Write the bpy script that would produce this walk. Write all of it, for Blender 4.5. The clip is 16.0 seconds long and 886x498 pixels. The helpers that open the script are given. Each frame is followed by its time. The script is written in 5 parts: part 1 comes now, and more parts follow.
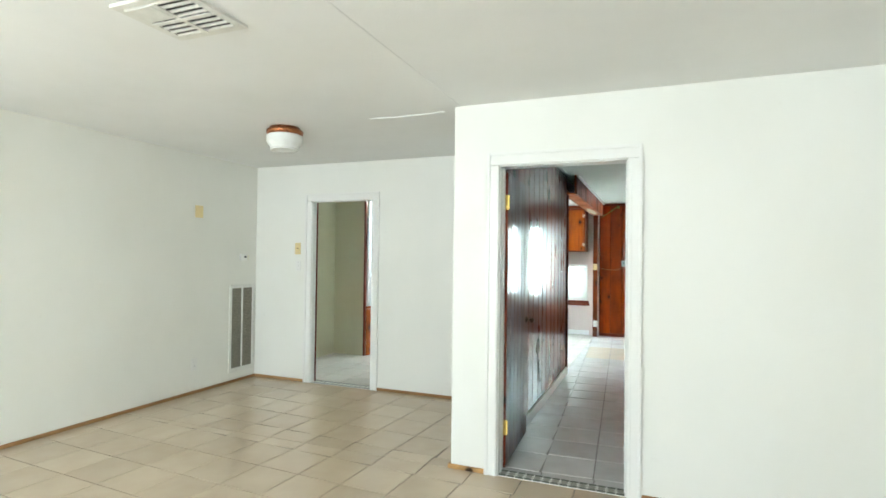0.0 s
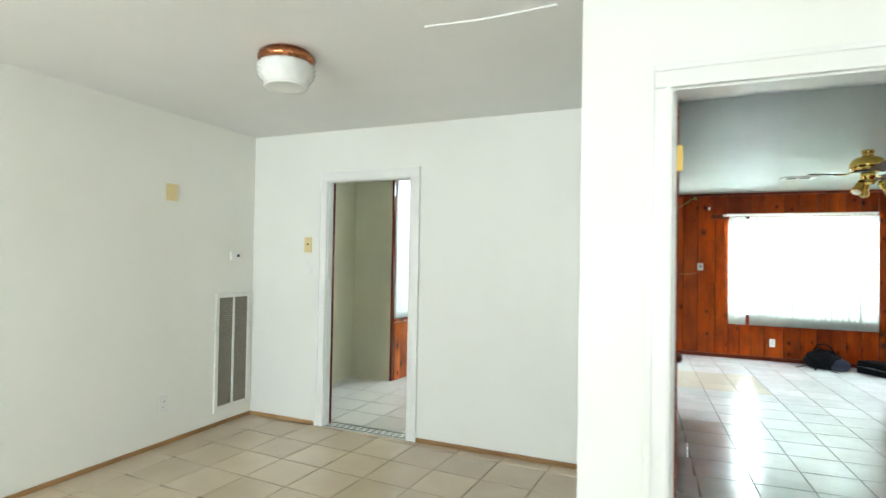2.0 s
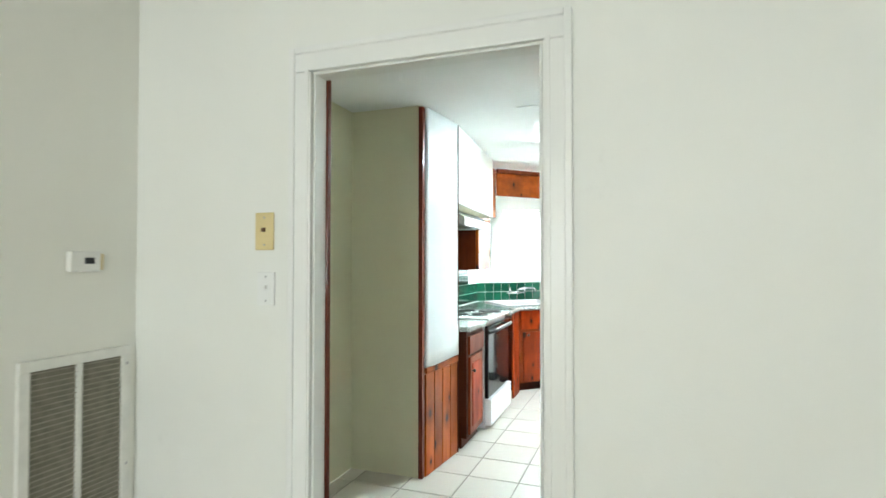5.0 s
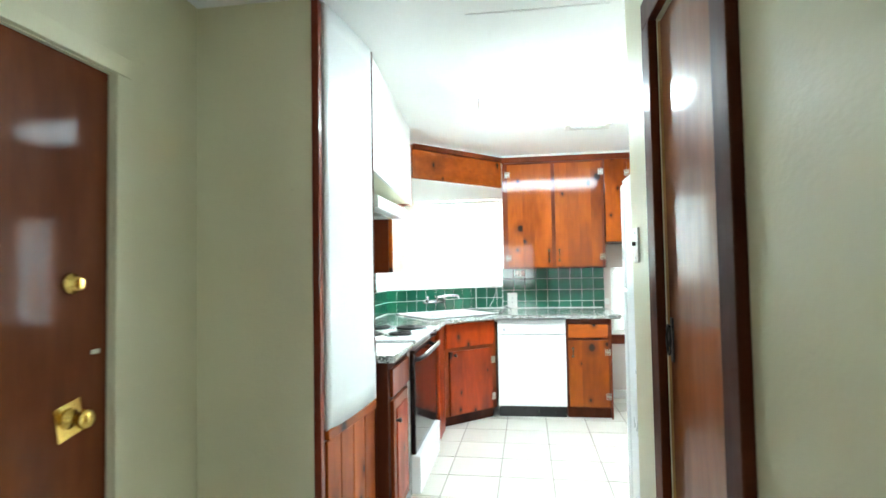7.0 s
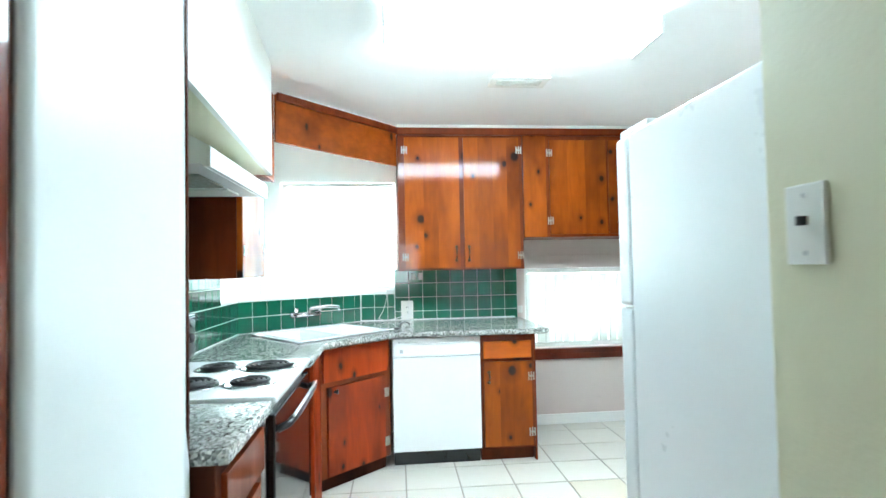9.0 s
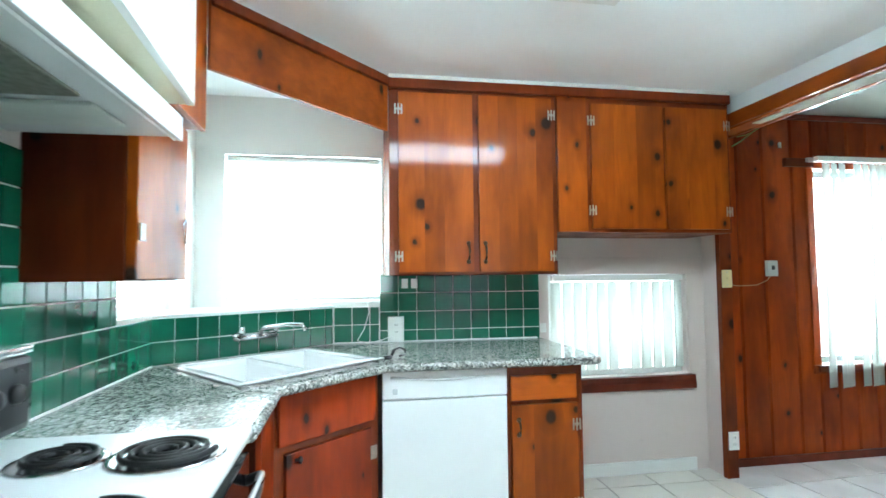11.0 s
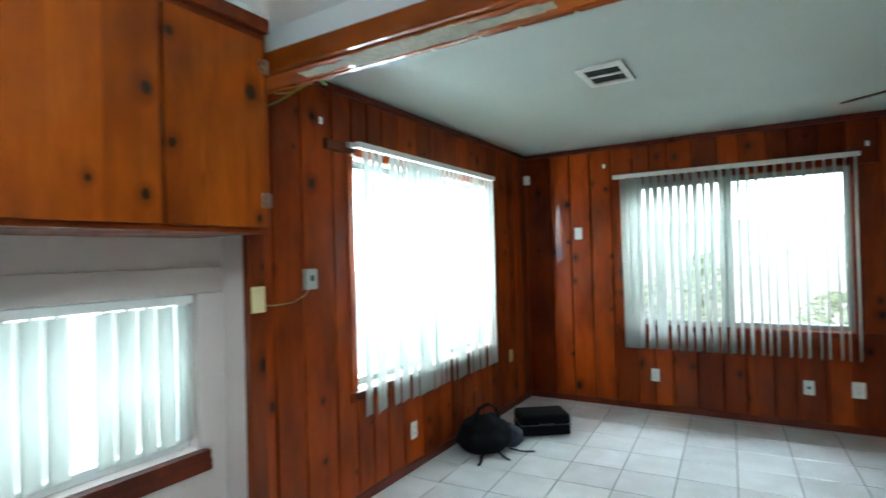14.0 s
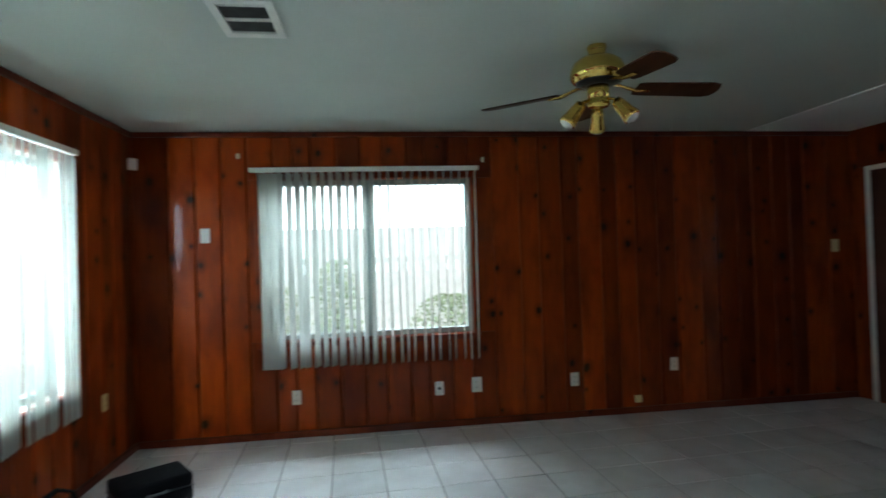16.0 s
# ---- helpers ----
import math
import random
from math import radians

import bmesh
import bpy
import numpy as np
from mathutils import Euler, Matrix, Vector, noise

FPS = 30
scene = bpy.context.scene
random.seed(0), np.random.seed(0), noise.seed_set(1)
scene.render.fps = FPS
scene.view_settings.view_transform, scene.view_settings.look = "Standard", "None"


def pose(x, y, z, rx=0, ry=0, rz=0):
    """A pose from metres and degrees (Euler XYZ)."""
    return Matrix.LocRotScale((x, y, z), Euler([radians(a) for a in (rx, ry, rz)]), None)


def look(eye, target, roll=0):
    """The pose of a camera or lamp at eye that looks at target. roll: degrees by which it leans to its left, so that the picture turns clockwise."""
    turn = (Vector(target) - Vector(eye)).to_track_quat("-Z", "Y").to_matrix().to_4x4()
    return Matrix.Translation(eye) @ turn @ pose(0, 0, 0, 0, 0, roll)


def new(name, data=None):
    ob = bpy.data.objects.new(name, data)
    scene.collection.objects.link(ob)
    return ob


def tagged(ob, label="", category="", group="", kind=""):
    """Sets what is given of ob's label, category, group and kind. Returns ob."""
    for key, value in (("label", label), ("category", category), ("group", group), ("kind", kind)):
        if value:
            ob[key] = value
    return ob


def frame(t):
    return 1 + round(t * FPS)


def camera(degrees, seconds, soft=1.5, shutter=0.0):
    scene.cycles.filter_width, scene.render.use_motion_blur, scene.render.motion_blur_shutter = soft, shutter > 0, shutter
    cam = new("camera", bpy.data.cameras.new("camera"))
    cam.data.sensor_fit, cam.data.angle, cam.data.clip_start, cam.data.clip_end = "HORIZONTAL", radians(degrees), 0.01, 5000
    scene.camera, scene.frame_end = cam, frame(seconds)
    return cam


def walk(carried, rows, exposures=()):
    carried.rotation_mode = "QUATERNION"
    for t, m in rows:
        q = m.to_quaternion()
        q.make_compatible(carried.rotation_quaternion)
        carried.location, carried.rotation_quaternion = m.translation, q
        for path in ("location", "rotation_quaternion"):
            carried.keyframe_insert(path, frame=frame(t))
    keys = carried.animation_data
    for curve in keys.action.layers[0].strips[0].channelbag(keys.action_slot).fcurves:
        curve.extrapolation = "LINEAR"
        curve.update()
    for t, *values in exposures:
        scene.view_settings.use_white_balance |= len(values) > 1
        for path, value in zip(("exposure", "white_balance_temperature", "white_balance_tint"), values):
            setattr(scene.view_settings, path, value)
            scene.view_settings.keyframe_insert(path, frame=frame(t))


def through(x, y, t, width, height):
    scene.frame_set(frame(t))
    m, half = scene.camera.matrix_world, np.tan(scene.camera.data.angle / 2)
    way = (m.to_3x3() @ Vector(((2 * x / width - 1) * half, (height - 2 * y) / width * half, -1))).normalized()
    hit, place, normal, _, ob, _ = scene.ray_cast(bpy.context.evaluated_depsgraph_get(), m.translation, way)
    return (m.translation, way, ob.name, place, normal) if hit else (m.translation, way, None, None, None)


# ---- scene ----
cam = camera(79.5, 16.0, shutter=0.5)
PATH = [
    (0, (0.83, 0.364, 1.422), (0.091, 2.222, 1.453), 0.7),
    (0.5, (0.624, 0.648, 1.408), (-0.143, 2.495, 1.436), 0.6),
    (1, (0.417, 0.972, 1.397), (-0.365, 2.812, 1.432), 0.7),
    (1.5, (0.177, 1.348, 1.412), (-0.611, 3.186, 1.447), 0.8),
    (2, (-0.128, 1.684, 1.408), (-0.911, 3.524, 1.442), 1.0),
    (2.5, (-0.375, 2.08, 1.373), (-1.175, 3.912, 1.42), 0.7),
    (3, (-0.699, 2.408, 1.438), (-1.477, 4.25, 1.467), 1.1),
    (3.5, (-1.037, 2.722, 1.415), (-1.793, 4.573, 1.451), 1.0),
    (6, (-2.028, 4.531, 1.384), (-2.574, 6.454, 1.441), -0.4),
    (6.5, (-2.146, 4.79, 1.347), (-2.586, 6.738, 1.422), -0.6),
    (7, (-2.261, 5.073, 1.322), (-2.538, 7.052, 1.4), -1.0),
    (7.5, (-2.338, 5.37, 1.3), (-2.474, 7.364, 1.384), -1.1),
    (8, (-2.428, 5.651, 1.332), (-2.414, 7.65, 1.407), -1.2),
    (8.5, (-2.451, 5.951, 1.346), (-2.311, 7.945, 1.41), -1.2),
    (11, (-2.597, 7.369, 1.305), (-2.257, 9.337, 1.412), -0.6),
    (11.5, (-2.589, 7.61, 1.34), (-2.086, 9.544, 1.423), -0.9),
    (12, (-2.449, 7.864, 1.36), (-1.721, 9.726, 1.423), -1.2),
    (12.5, (-2.317, 8.111, 1.363), (-1.311, 9.839, 1.419), -1.1),
    (13, (-2.176, 8.279, 1.388), (-0.895, 9.814, 1.443), -1.6),
    (13.5, (-1.992, 8.421, 1.397), (-0.477, 9.726, 1.443), -1.6),
    (14, (-1.768, 8.56, 1.445), (-0.059, 9.598, 1.474), -1.6),
    (14.5, (-1.571, 8.663, 1.461), (0.274, 9.435, 1.483), -1.7),
    (15, (-1.392, 8.745, 1.475), (0.558, 9.189, 1.492), -1.8),
    (15.5, (-1.198, 8.787, 1.446), (0.8, 8.872, 1.463), -2.0),
    (16, (-1.033, 8.808, 1.428), (0.951, 8.552, 1.449), -1.8),
]
EXPOSURES = [(0, 1.27, 6200, 10), (3.5, 1.38, 6250, 10), (6, 1.02, 6450, 10), (7.3, 1.2, 6300, 9), (8.5, 1.03, 6050, 8), (11, .6, 5900, 8), (12.5, .24, 5850, 8), (13.5, .24, 5850, 8), (14.5, .15, 5850, 8), (16, -.3, 5850, 8)]
walk(cam, [(t, look(eye, target, roll)) for t, eye, target, roll in PATH], EXPOSURES)
# ---------------------------------------------------------------- light
LIV, KIT, FAM = 2.45, 2.40, 2.46      # ceiling heights
world = bpy.data.worlds.new("sky")
scene.world = world
world.use_nodes = True
_n = world.node_tree.nodes
_sky = _n.new("ShaderNodeTexSky")
_sky.sky_type = 'NISHITA'
_sky.sun_disc = False
_sky.sun_elevation = radians(52)
_sky.sun_rotation = radians(254)
_sky.air_density, _sky.dust_density = 1.0, 3.0
_bg = _n["Background"]
_bg.inputs["Strength"].default_value = 0.14
world.node_tree.links.new(_sky.outputs[0], _bg.inputs[0])

sun = new("sun", bpy.data.lights.new("sun", 'SUN'))
sun.data.energy, sun.data.angle, sun.data.color = 4.5, radians(3), (1, .96, .9)
sun.matrix_basis = look((0, 0, 20), (14, 4, 0))


def window_light(name, eye, target, w, h, power, color=(.82, .96, 1)):
    """Daylight that falls through a window's opening."""
    ob = new(name, bpy.data.lights.new(name, 'AREA'))
    ob.data.shape, ob.data.size, ob.data.size_y, ob.data.energy, ob.data.color = 'RECTANGLE', w, h, power, color
    ob.matrix_basis = look(eye, target)
    return ob


window_light("daylight_living_west", (-3.9, 0.0, 1.5), (0, 0.6, 2.2), 2.2, 1.3, 9, (.94, 1, .98))
window_light("daylight_living_south", (-1.6, -3.1, 1.5), (-2.6, 3, 4.6), 2.6, 1.4, 106, (.94, 1, 1))
# Fill lamp at an assumed east window, added to brighten the west wall.
window_light("assumed_light_living_east", (3.85, -1.0, 1.5), (-3.5, 3.6, 3.4), 2.0, 1.3, 20, (.94, 1, .98))
window_light("daylight_family_north", (1.6, 11.25, 1.4), (1.6, 8.2, .8), 1.8, 1.4, 390)
window_light("daylight_family_east", (4.9, 8.85, 3.1), (3.3, 8.85, 1.1), 1.9, 1.2, 400)
window_light("daylight_kitchen_sink", (-2.87, 11.15, 1.6), (-2.82, 9, 1.3), .9, .9, 130)
window_light("daylight_kitchen_small", (-0.82, 11.1, .97), (-0.82, 9, .8), .95, .65, 9)
window_light("daylight_kitchen_west", (-3.95, 10.05, 1.5), (-3, 10.05, 1.4), .7, .7, 16)

# ---------------------------------------------------------------- materials


class Nodes:
    def __init__(self, name):
        self.mat = bpy.data.materials.new(name)
        self.mat.use_nodes = True
        self.t = self.mat.node_tree
        self.b = self.t.nodes["Principled BSDF"]
        self.pos = self.add("ShaderNodeNewGeometry").outputs["Position"]

    def add(self, kind, **given):
        n = self.t.nodes.new(kind)
        for k, v in given.items():
            if k == "operation":
                n.operation = v
            elif k == "blend_type":
                n.blend_type = v
            elif k == "data_type":
                n.data_type = v
            elif k == "feature":
                n.feature = v
        return n

    def link(self, a, b):
        self.t.links.new(a, b)

    def mapped(self, scale, rot=(0, 0, 0), jitter=0.0):
        m = self.add("ShaderNodeMapping")
        m.inputs["Scale"].default_value = scale
        m.inputs["Rotation"].default_value = rot
        src = self.pos
        if jitter:
            info = self.add("ShaderNodeObjectInfo")
            mul = self.add("ShaderNodeVectorMath", operation='SCALE')
            mul.inputs[0].default_value = (7.3, 3.1, 11.7)
            self.link(info.outputs["Random"], mul.inputs["Scale"])
            add = self.add("ShaderNodeVectorMath", operation='ADD')
            self.link(src, add.inputs[0])
            self.link(mul.outputs[0], add.inputs[1])
            src = add.outputs[0]
        self.link(src, m.inputs["Vector"])
        return m.outputs[0]

    def noise(self, vec, scale, detail=3, rough=.55, dist=0.0):
        n = self.add("ShaderNodeTexNoise")
        self.link(vec, n.inputs["Vector"])
        for k, v in (("Scale", scale), ("Detail", detail), ("Roughness", rough), ("Distortion", dist)):
            n.inputs[k].default_value = v
        return n.outputs["Fac"]

    def colour_noise(self, vec, scale):
        n = self.add("ShaderNodeTexNoise")
        self.link(vec, n.inputs["Vector"])
        n.inputs["Scale"].default_value = scale
        return n.outputs["Color"]

    def ramp(self, fac, stops):
        r = self.add("ShaderNodeValToRGB")
        e = r.color_ramp.elements
        while len(e) < len(stops):
            e.new(.5)
        for el, (p, c) in zip(e, stops):
            el.position = p
            el.color = (*c, 1) if len(c) == 3 else c
        self.link(fac, r.inputs[0])
        return r.outputs[0]

    def mix(self, fac, a, b, kind='MIX'):
        m = self.add("ShaderNodeMix", data_type='RGBA')
        m.blend_type = kind
        for val, sock in ((fac, m.inputs[0]), (a, m.inputs[6]), (b, m.inputs[7])):
            if isinstance(val, (int, float)):
                sock.default_value = val
            elif isinstance(val, tuple):
                sock.default_value = (*val, 1)
            else:
                self.link(val, sock)
        return m.outputs[2]

    def math(self, op, a, b=None):
        m = self.add("ShaderNodeMath", operation=op)
        for val, sock in ((a, m.inputs[0]), (b, m.inputs[1])):
            if val is None:
                continue
            if isinstance(val, (int, float)):
                sock.default_value = val
            else:
                self.link(val, sock)
        return m.outputs[0]

    def random(self):
        return self.add("ShaderNodeObjectInfo").outputs["Random"]

    def bump(self, height, strength, dist=.01):
        n = self.add("ShaderNodeBump")
        n.inputs["Strength"].default_value, n.inputs["Distance"].default_value = strength, dist
        self.link(height, n.inputs["Height"])
        self.link(n.outputs[0], self.b.inputs["Normal"])

    def set(self, color=None, rough=None, metal=0, spec=None, **more):
        for val, key in ((color, "Base Color"), (rough, "Roughness"), (metal, "Metallic"), (spec, "Specular IOR Level")):
            if val is None:
                continue
            if isinstance(val, tuple):
                self.b.inputs[key].default_value = (*val, 1)
            elif isinstance(val, (int, float)):
                self.b.inputs[key].default_value = val
            else:
                self.link(val, self.b.inputs[key])
        return self.mat


def paint(name, color, dirty, rough=.55, bump=.15, grain=120, scuff=.5):
    """Rolled wall paint with faint stains, scuffs and an orange-peel relief."""
    m = Nodes(name)
    big = m.ramp(m.noise(m.mapped((1, 1, .7)), 1.3, 4), [(.42, (0, 0, 0)), (.78, (1, 1, 1))])
    spots = m.ramp(m.noise(m.mapped((1, 1, 1)), 9, 5, .7), [(.66, (0, 0, 0)), (.8, (1, 1, 1))])
    c = m.mix(m.math('MULTIPLY', big, .55), color, dirty)
    c = m.mix(m.math('MULTIPLY', spots, .28 * scuff), c, tuple(v * .55 for v in dirty))
    m.bump(m.noise(m.mapped((1, 1, 1)), grain, 2), bump, .004)
    return m.set(c, rough)


def pine(name, light, dark, knots=1.0, rough=.45, axis='z', coat=.38, spread=1.0):
    """Varnished knotty pine: long grain, boards that differ, dark knots."""
    m = Nodes(name)
    s = {'z': (1, 1, .12), 'x': (.12, 1, 1), 'y': (1, .12, 1)}[axis]
    vec = m.mapped(s, jitter=1)
    grain = m.ramp(m.noise(vec, 15, 5, .6, 1.1), [(.25, (.5, .5, .5)), (.7, (1, 1, 1))])
    fine = m.noise(m.mapped(tuple(v * v for v in s), jitter=1), 150, 3, .6)
    broad = m.noise(m.mapped(tuple(.45 + .55 * (v > .5) for v in s), jitter=1), 4.2, 3)
    c = m.mix(grain, dark, light)
    c = m.mix(m.math('MULTIPLY', fine, .13), c, tuple(v * .55 for v in dark))
    c = m.mix(m.math('MULTIPLY', m.ramp(broad, [(.42, (0, 0, 0)), (.72, (1, 1, 1))]), .75), c, tuple(v * .7 for v in dark))
    tone = m.ramp(m.random(), [(0, (1 - .45 * spread, 1 - .53 * spread, 1 - .58 * spread)), (.5, (.95, .92, .9)), (1, (1 + .35 * spread, 1 + .3 * spread, 1 + .15 * spread))])
    c = m.mix(1.0, c, tone, 'MULTIPLY')
    v = m.add("ShaderNodeTexVoronoi")
    sx = m.add("ShaderNodeSeparateXYZ")
    m.link(m.mapped((1, 1, 1), jitter=1), sx.inputs[0])
    cx = m.add("ShaderNodeCombineXYZ")
    m.link(m.math('ADD', sx.outputs[0], sx.outputs[1]), cx.inputs[0])
    m.link(m.math('MULTIPLY', sx.outputs[2], .8), cx.inputs[1])
    wob = m.mix(.03, cx.outputs[0], m.colour_noise(cx.outputs[0], 9))
    m.link(wob, v.inputs["Vector"])
    v.voronoi_dimensions = '2D'
    v.inputs["Scale"].default_value = 5.6
    keep = m.math('GREATER_THAN', m.add_sep(v.outputs["Color"]), 1 - .5 * knots)
    size = m.math('ADD', m.math('MULTIPLY', m.math('FRACT', m.math('MULTIPLY', m.add_sep(v.outputs["Color"]), 37.0)), 1.1), .5)
    away = m.math('MULTIPLY', v.outputs["Distance"], size)
    core = m.ramp(away, [(.058, (1, 1, 1)), (.095, (0, 0, 0))])
    halo = m.ramp(away, [(.08, (1, 1, 1)), (.24, (0, 0, 0))])
    c = m.mix(m.math('MULTIPLY', m.math('MULTIPLY', halo, keep), .55), c, tuple(x * .45 for x in dark))
    c = m.mix(m.math('MULTIPLY', m.math('MULTIPLY', core, keep), .93), c, (.012, .006, .004))
    m.bump(m.math('ADD', m.math('MULTIPLY', broad, 3.0), m.math('MULTIPLY', grain, .35)), .14, .004)
    r = m.ramp(broad, [(.3, (rough * .8,) * 3), (.8, (rough * 1.5,) * 3)])
    mat = m.set(c, r)
    m.b.inputs["Specular IOR Level"].default_value = .08
    m.b.inputs["Coat Weight"].default_value = coat
    m.b.inputs["Coat Roughness"].default_value = .07
    return mat


def _sep(self, color):
    n = self.add("ShaderNodeSeparateColor")
    self.link(color, n.inputs[0])
    return n.outputs[0]


Nodes.add_sep = _sep


def plain(name, color, rough=.4, metal=0.0, wear=.15, scale=14, bump=0.0, spec=None):
    """A plain finish with slight soiling and uneven gloss."""
    m = Nodes(name)
    n = m.noise(m.mapped((1, 1, 1)), scale, 4, .6)
    c = m.mix(m.math('MULTIPLY', m.ramp(n, [(.4, (0, 0, 0)), (.75, (1, 1, 1))]), wear), color, tuple(v * .55 for v in color))
    r = m.ramp(n, [(.3, (rough * .85,) * 3), (.8, (min(1, rough * 1.3),) * 3)])
    if bump:
        m.bump(m.noise(m.mapped((1, 1, 1)), scale * 12, 2), bump, .003)
    return m.set(c, r, metal, spec)


def floor_tile(name, a, b, stain, rough=.22, soil=.25, even=False):
    """Glazed ceramic floor tile, cloudy and worn, each a little different."""
    m = Nodes(name)
    cloud = m.noise(m.mapped((1, 1, 1), jitter=1), 5, 2, .5)
    if even:
        c = m.mix(m.noise(m.mapped((1, 1, 1)), 90, 2, .5), a, b)
        tone = m.ramp(m.random(), [(0, (.95, .95, .95)), (1, (1.05, 1.05, 1.045))])
        m.bump(m.noise(m.mapped((1, 1, 1)), 35, 3), .02, .002)
        return m.set(m.mix(1.0, c, tone, 'MULTIPLY'), rough)
    c = m.mix(m.ramp(cloud, [(.3, (0, 0, 0)), (.72, (1, 1, 1))]), a, b)
    dirt = m.ramp(m.noise(m.mapped((1, 1, 1)), 1.6, 3, .5), [(.4, (0, 0, 0)), (.8, (1, 1, 1))])
    c = m.mix(m.math('MULTIPLY', dirt, soil), c, stain)
    tone = m.ramp(m.random(), [(0, (.93, .93, .93)), (1, (1.06, 1.06, 1.055))])
    c = m.mix(1.0, c, tone, 'MULTIPLY')
    fleck = m.ramp(m.noise(m.mapped((1, 1, 1)), 60, 3, .6), [(.66, (0, 0, 0)), (.74, (1, 1, 1))])
    c = m.mix(m.math('MULTIPLY', fleck, soil * .3), c, stain)
    m.bump(m.noise(m.mapped((1, 1, 1)), 35, 3), .03, .002)
    r = m.ramp(cloud, [(.1, (rough,) * 3), (.9, (rough * 1.12,) * 3)])
    return m.set(c, r)


def granite(name):
    m = Nodes(name)
    v = m.add("ShaderNodeTexVoronoi")
    m.link(m.mapped((1, 1, 1)), v.inputs["Vector"])
    v.inputs["Scale"].default_value = 130
    cell = m.add_sep(v.outputs["Color"])
    c = m.ramp(cell, [(.0, (.025, .027, .025)), (.3, (.17, .18, .165)), (.55, (.40, .41, .38)), (.85, (.66, .65, .60)), (1, (.74, .73, .68))])
    n = m.noise(m.mapped((1, 1, 1)), 28, 5, .7)
    c = m.mix(m.ramp(n, [(.38, (0, 0, 0)), (.62, (1, 1, 1))]), c, m.ramp(cell, [(0, (.06, .065, .06)), (1, (.42, .43, .40))]))
    return m.set(c, .1)


def glazed(name, color, rough=.08):
    m = Nodes(name)
    n = m.noise(m.mapped((1, 1, 1), jitter=1), 16, 4, .6)
    c = m.mix(n, tuple(v * .75 for v in color), tuple(v * 1.25 for v in color))
    tone = m.ramp(m.random(), [(0, (.75, .8, .78)), (1, (1.2, 1.15, 1.15))])
    c = m.mix(1.0, c, tone, 'MULTIPLY')
    m.bump(m.noise(m.mapped((1, 1, 1)), 22, 2), .08, .003)
    return m.set(c, rough)


def glass(name, tint=(.97, 1, .99)):
    m = bpy.data.materials.new(name)
    m.use_nodes = True
    t = m.node_tree
    t.nodes.clear()
    out = t.nodes.new("ShaderNodeOutputMaterial")
    mix = t.nodes.new("ShaderNodeMixShader")
    clear = t.nodes.new("ShaderNodeBsdfTransparent")
    clear.inputs[0].default_value = (*tint, 1)
    gl = t.nodes.new("ShaderNodeBsdfGlossy")
    gl.inputs["Roughness"].default_value = .02
    fr = t.nodes.new("ShaderNodeLayerWeight")
    fr.inputs["Blend"].default_value = .08
    t.links.new(fr.outputs["Facing"], mix.inputs[0])
    t.links.new(clear.outputs[0], mix.inputs[1])
    t.links.new(gl.outputs[0], mix.inputs[2])
    t.links.new(mix.outputs[0], out.inputs[0])
    return m


def translucent(name, color, through=.6, weave=0.0):
    """Thin vinyl or fabric that lets daylight through."""
    m = bpy.data.materials.new(name)
    m.use_nodes = True
    t = m.node_tree
    t.nodes.clear()
    out = t.nodes.new("ShaderNodeOutputMaterial")
    mix = t.nodes.new("ShaderNodeMixShader")
    mix.inputs[0].default_value = through
    d = t.nodes.new("ShaderNodeBsdfDiffuse")
    tr = t.nodes.new("ShaderNodeBsdfTranslucent")
    geo = t.nodes.new("ShaderNodeNewGeometry")
    n = t.nodes.new("ShaderNodeTexNoise")
    n.inputs["Scale"].default_value = 6
    r = t.nodes.new("ShaderNodeValToRGB")
    r.color_ramp.elements[0].color = (*(v * .82 for v in color), 1)
    r.color_ramp.elements[1].color = (*color, 1)
    t.links.new(geo.outputs["Position"], n.inputs["Vector"])
    t.links.new(n.outputs["Fac"], r.inputs[0])
    for s in (d, tr):
        t.links.new(r.outputs[0], s.inputs[0])
    t.links.new(d.outputs[0], mix.inputs[1])
    t.links.new(tr.outputs[0], mix.inputs[2])
    t.links.new(mix.outputs[0], out.inputs[0])
    return m


def glowing(name, color, strength):
    m = bpy.data.materials.new(name)
    m.use_nodes = True
    b = m.node_tree.nodes["Principled BSDF"]
    b.inputs["Base Color"].default_value = (*color, 1)
    b.inputs["Emission Color"].default_value = (*color, 1)
    b.inputs["Emission Strength"].default_value = strength
    return m


WHITE = paint("white_wall_paint", (.80, .81, .77), (.74, .74, .68), .5, .12)
WESTWHITE = paint("warm_white_wall_paint", (.80, .80, .74), (.73, .725, .65), .5, .12)
LOUVRE = plain("dusty_louvre_metal", (.36, .34, .27), .6, 0, .6, 12)
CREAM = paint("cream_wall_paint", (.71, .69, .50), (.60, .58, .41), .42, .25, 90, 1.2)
CEIL = paint("white_ceiling_paint", (.86, .87, .86), (.78, .79, .765), .7, .25, 60)
TRIM = paint("white_gloss_trim", (.80, .81, .79), (.70, .70, .64), .3, .05, 60, .6)
PINK = paint("pinkish_grey_wall_paint", (.64, .55, .51), (.56, .475, .44), .5, .15, 100, 1.2)
PANELWHITE = paint("white_hardboard", (.78, .82, .82), (.70, .74, .74), .35, .05, 50, .4)
PINE = pine("varnished_knotty_pine", (.42, .088, .003), (.15, .021, .001), 1.0, spread=.5, coat=.3)
# Dark varnished pine; on cabinet bodies it also paints the shadow gaps between doors.
PINE_FRAME = pine("dark_pine_frame_and_shade", (.20, .034, .005), (.075, .011, .002), .35, spread=.3)
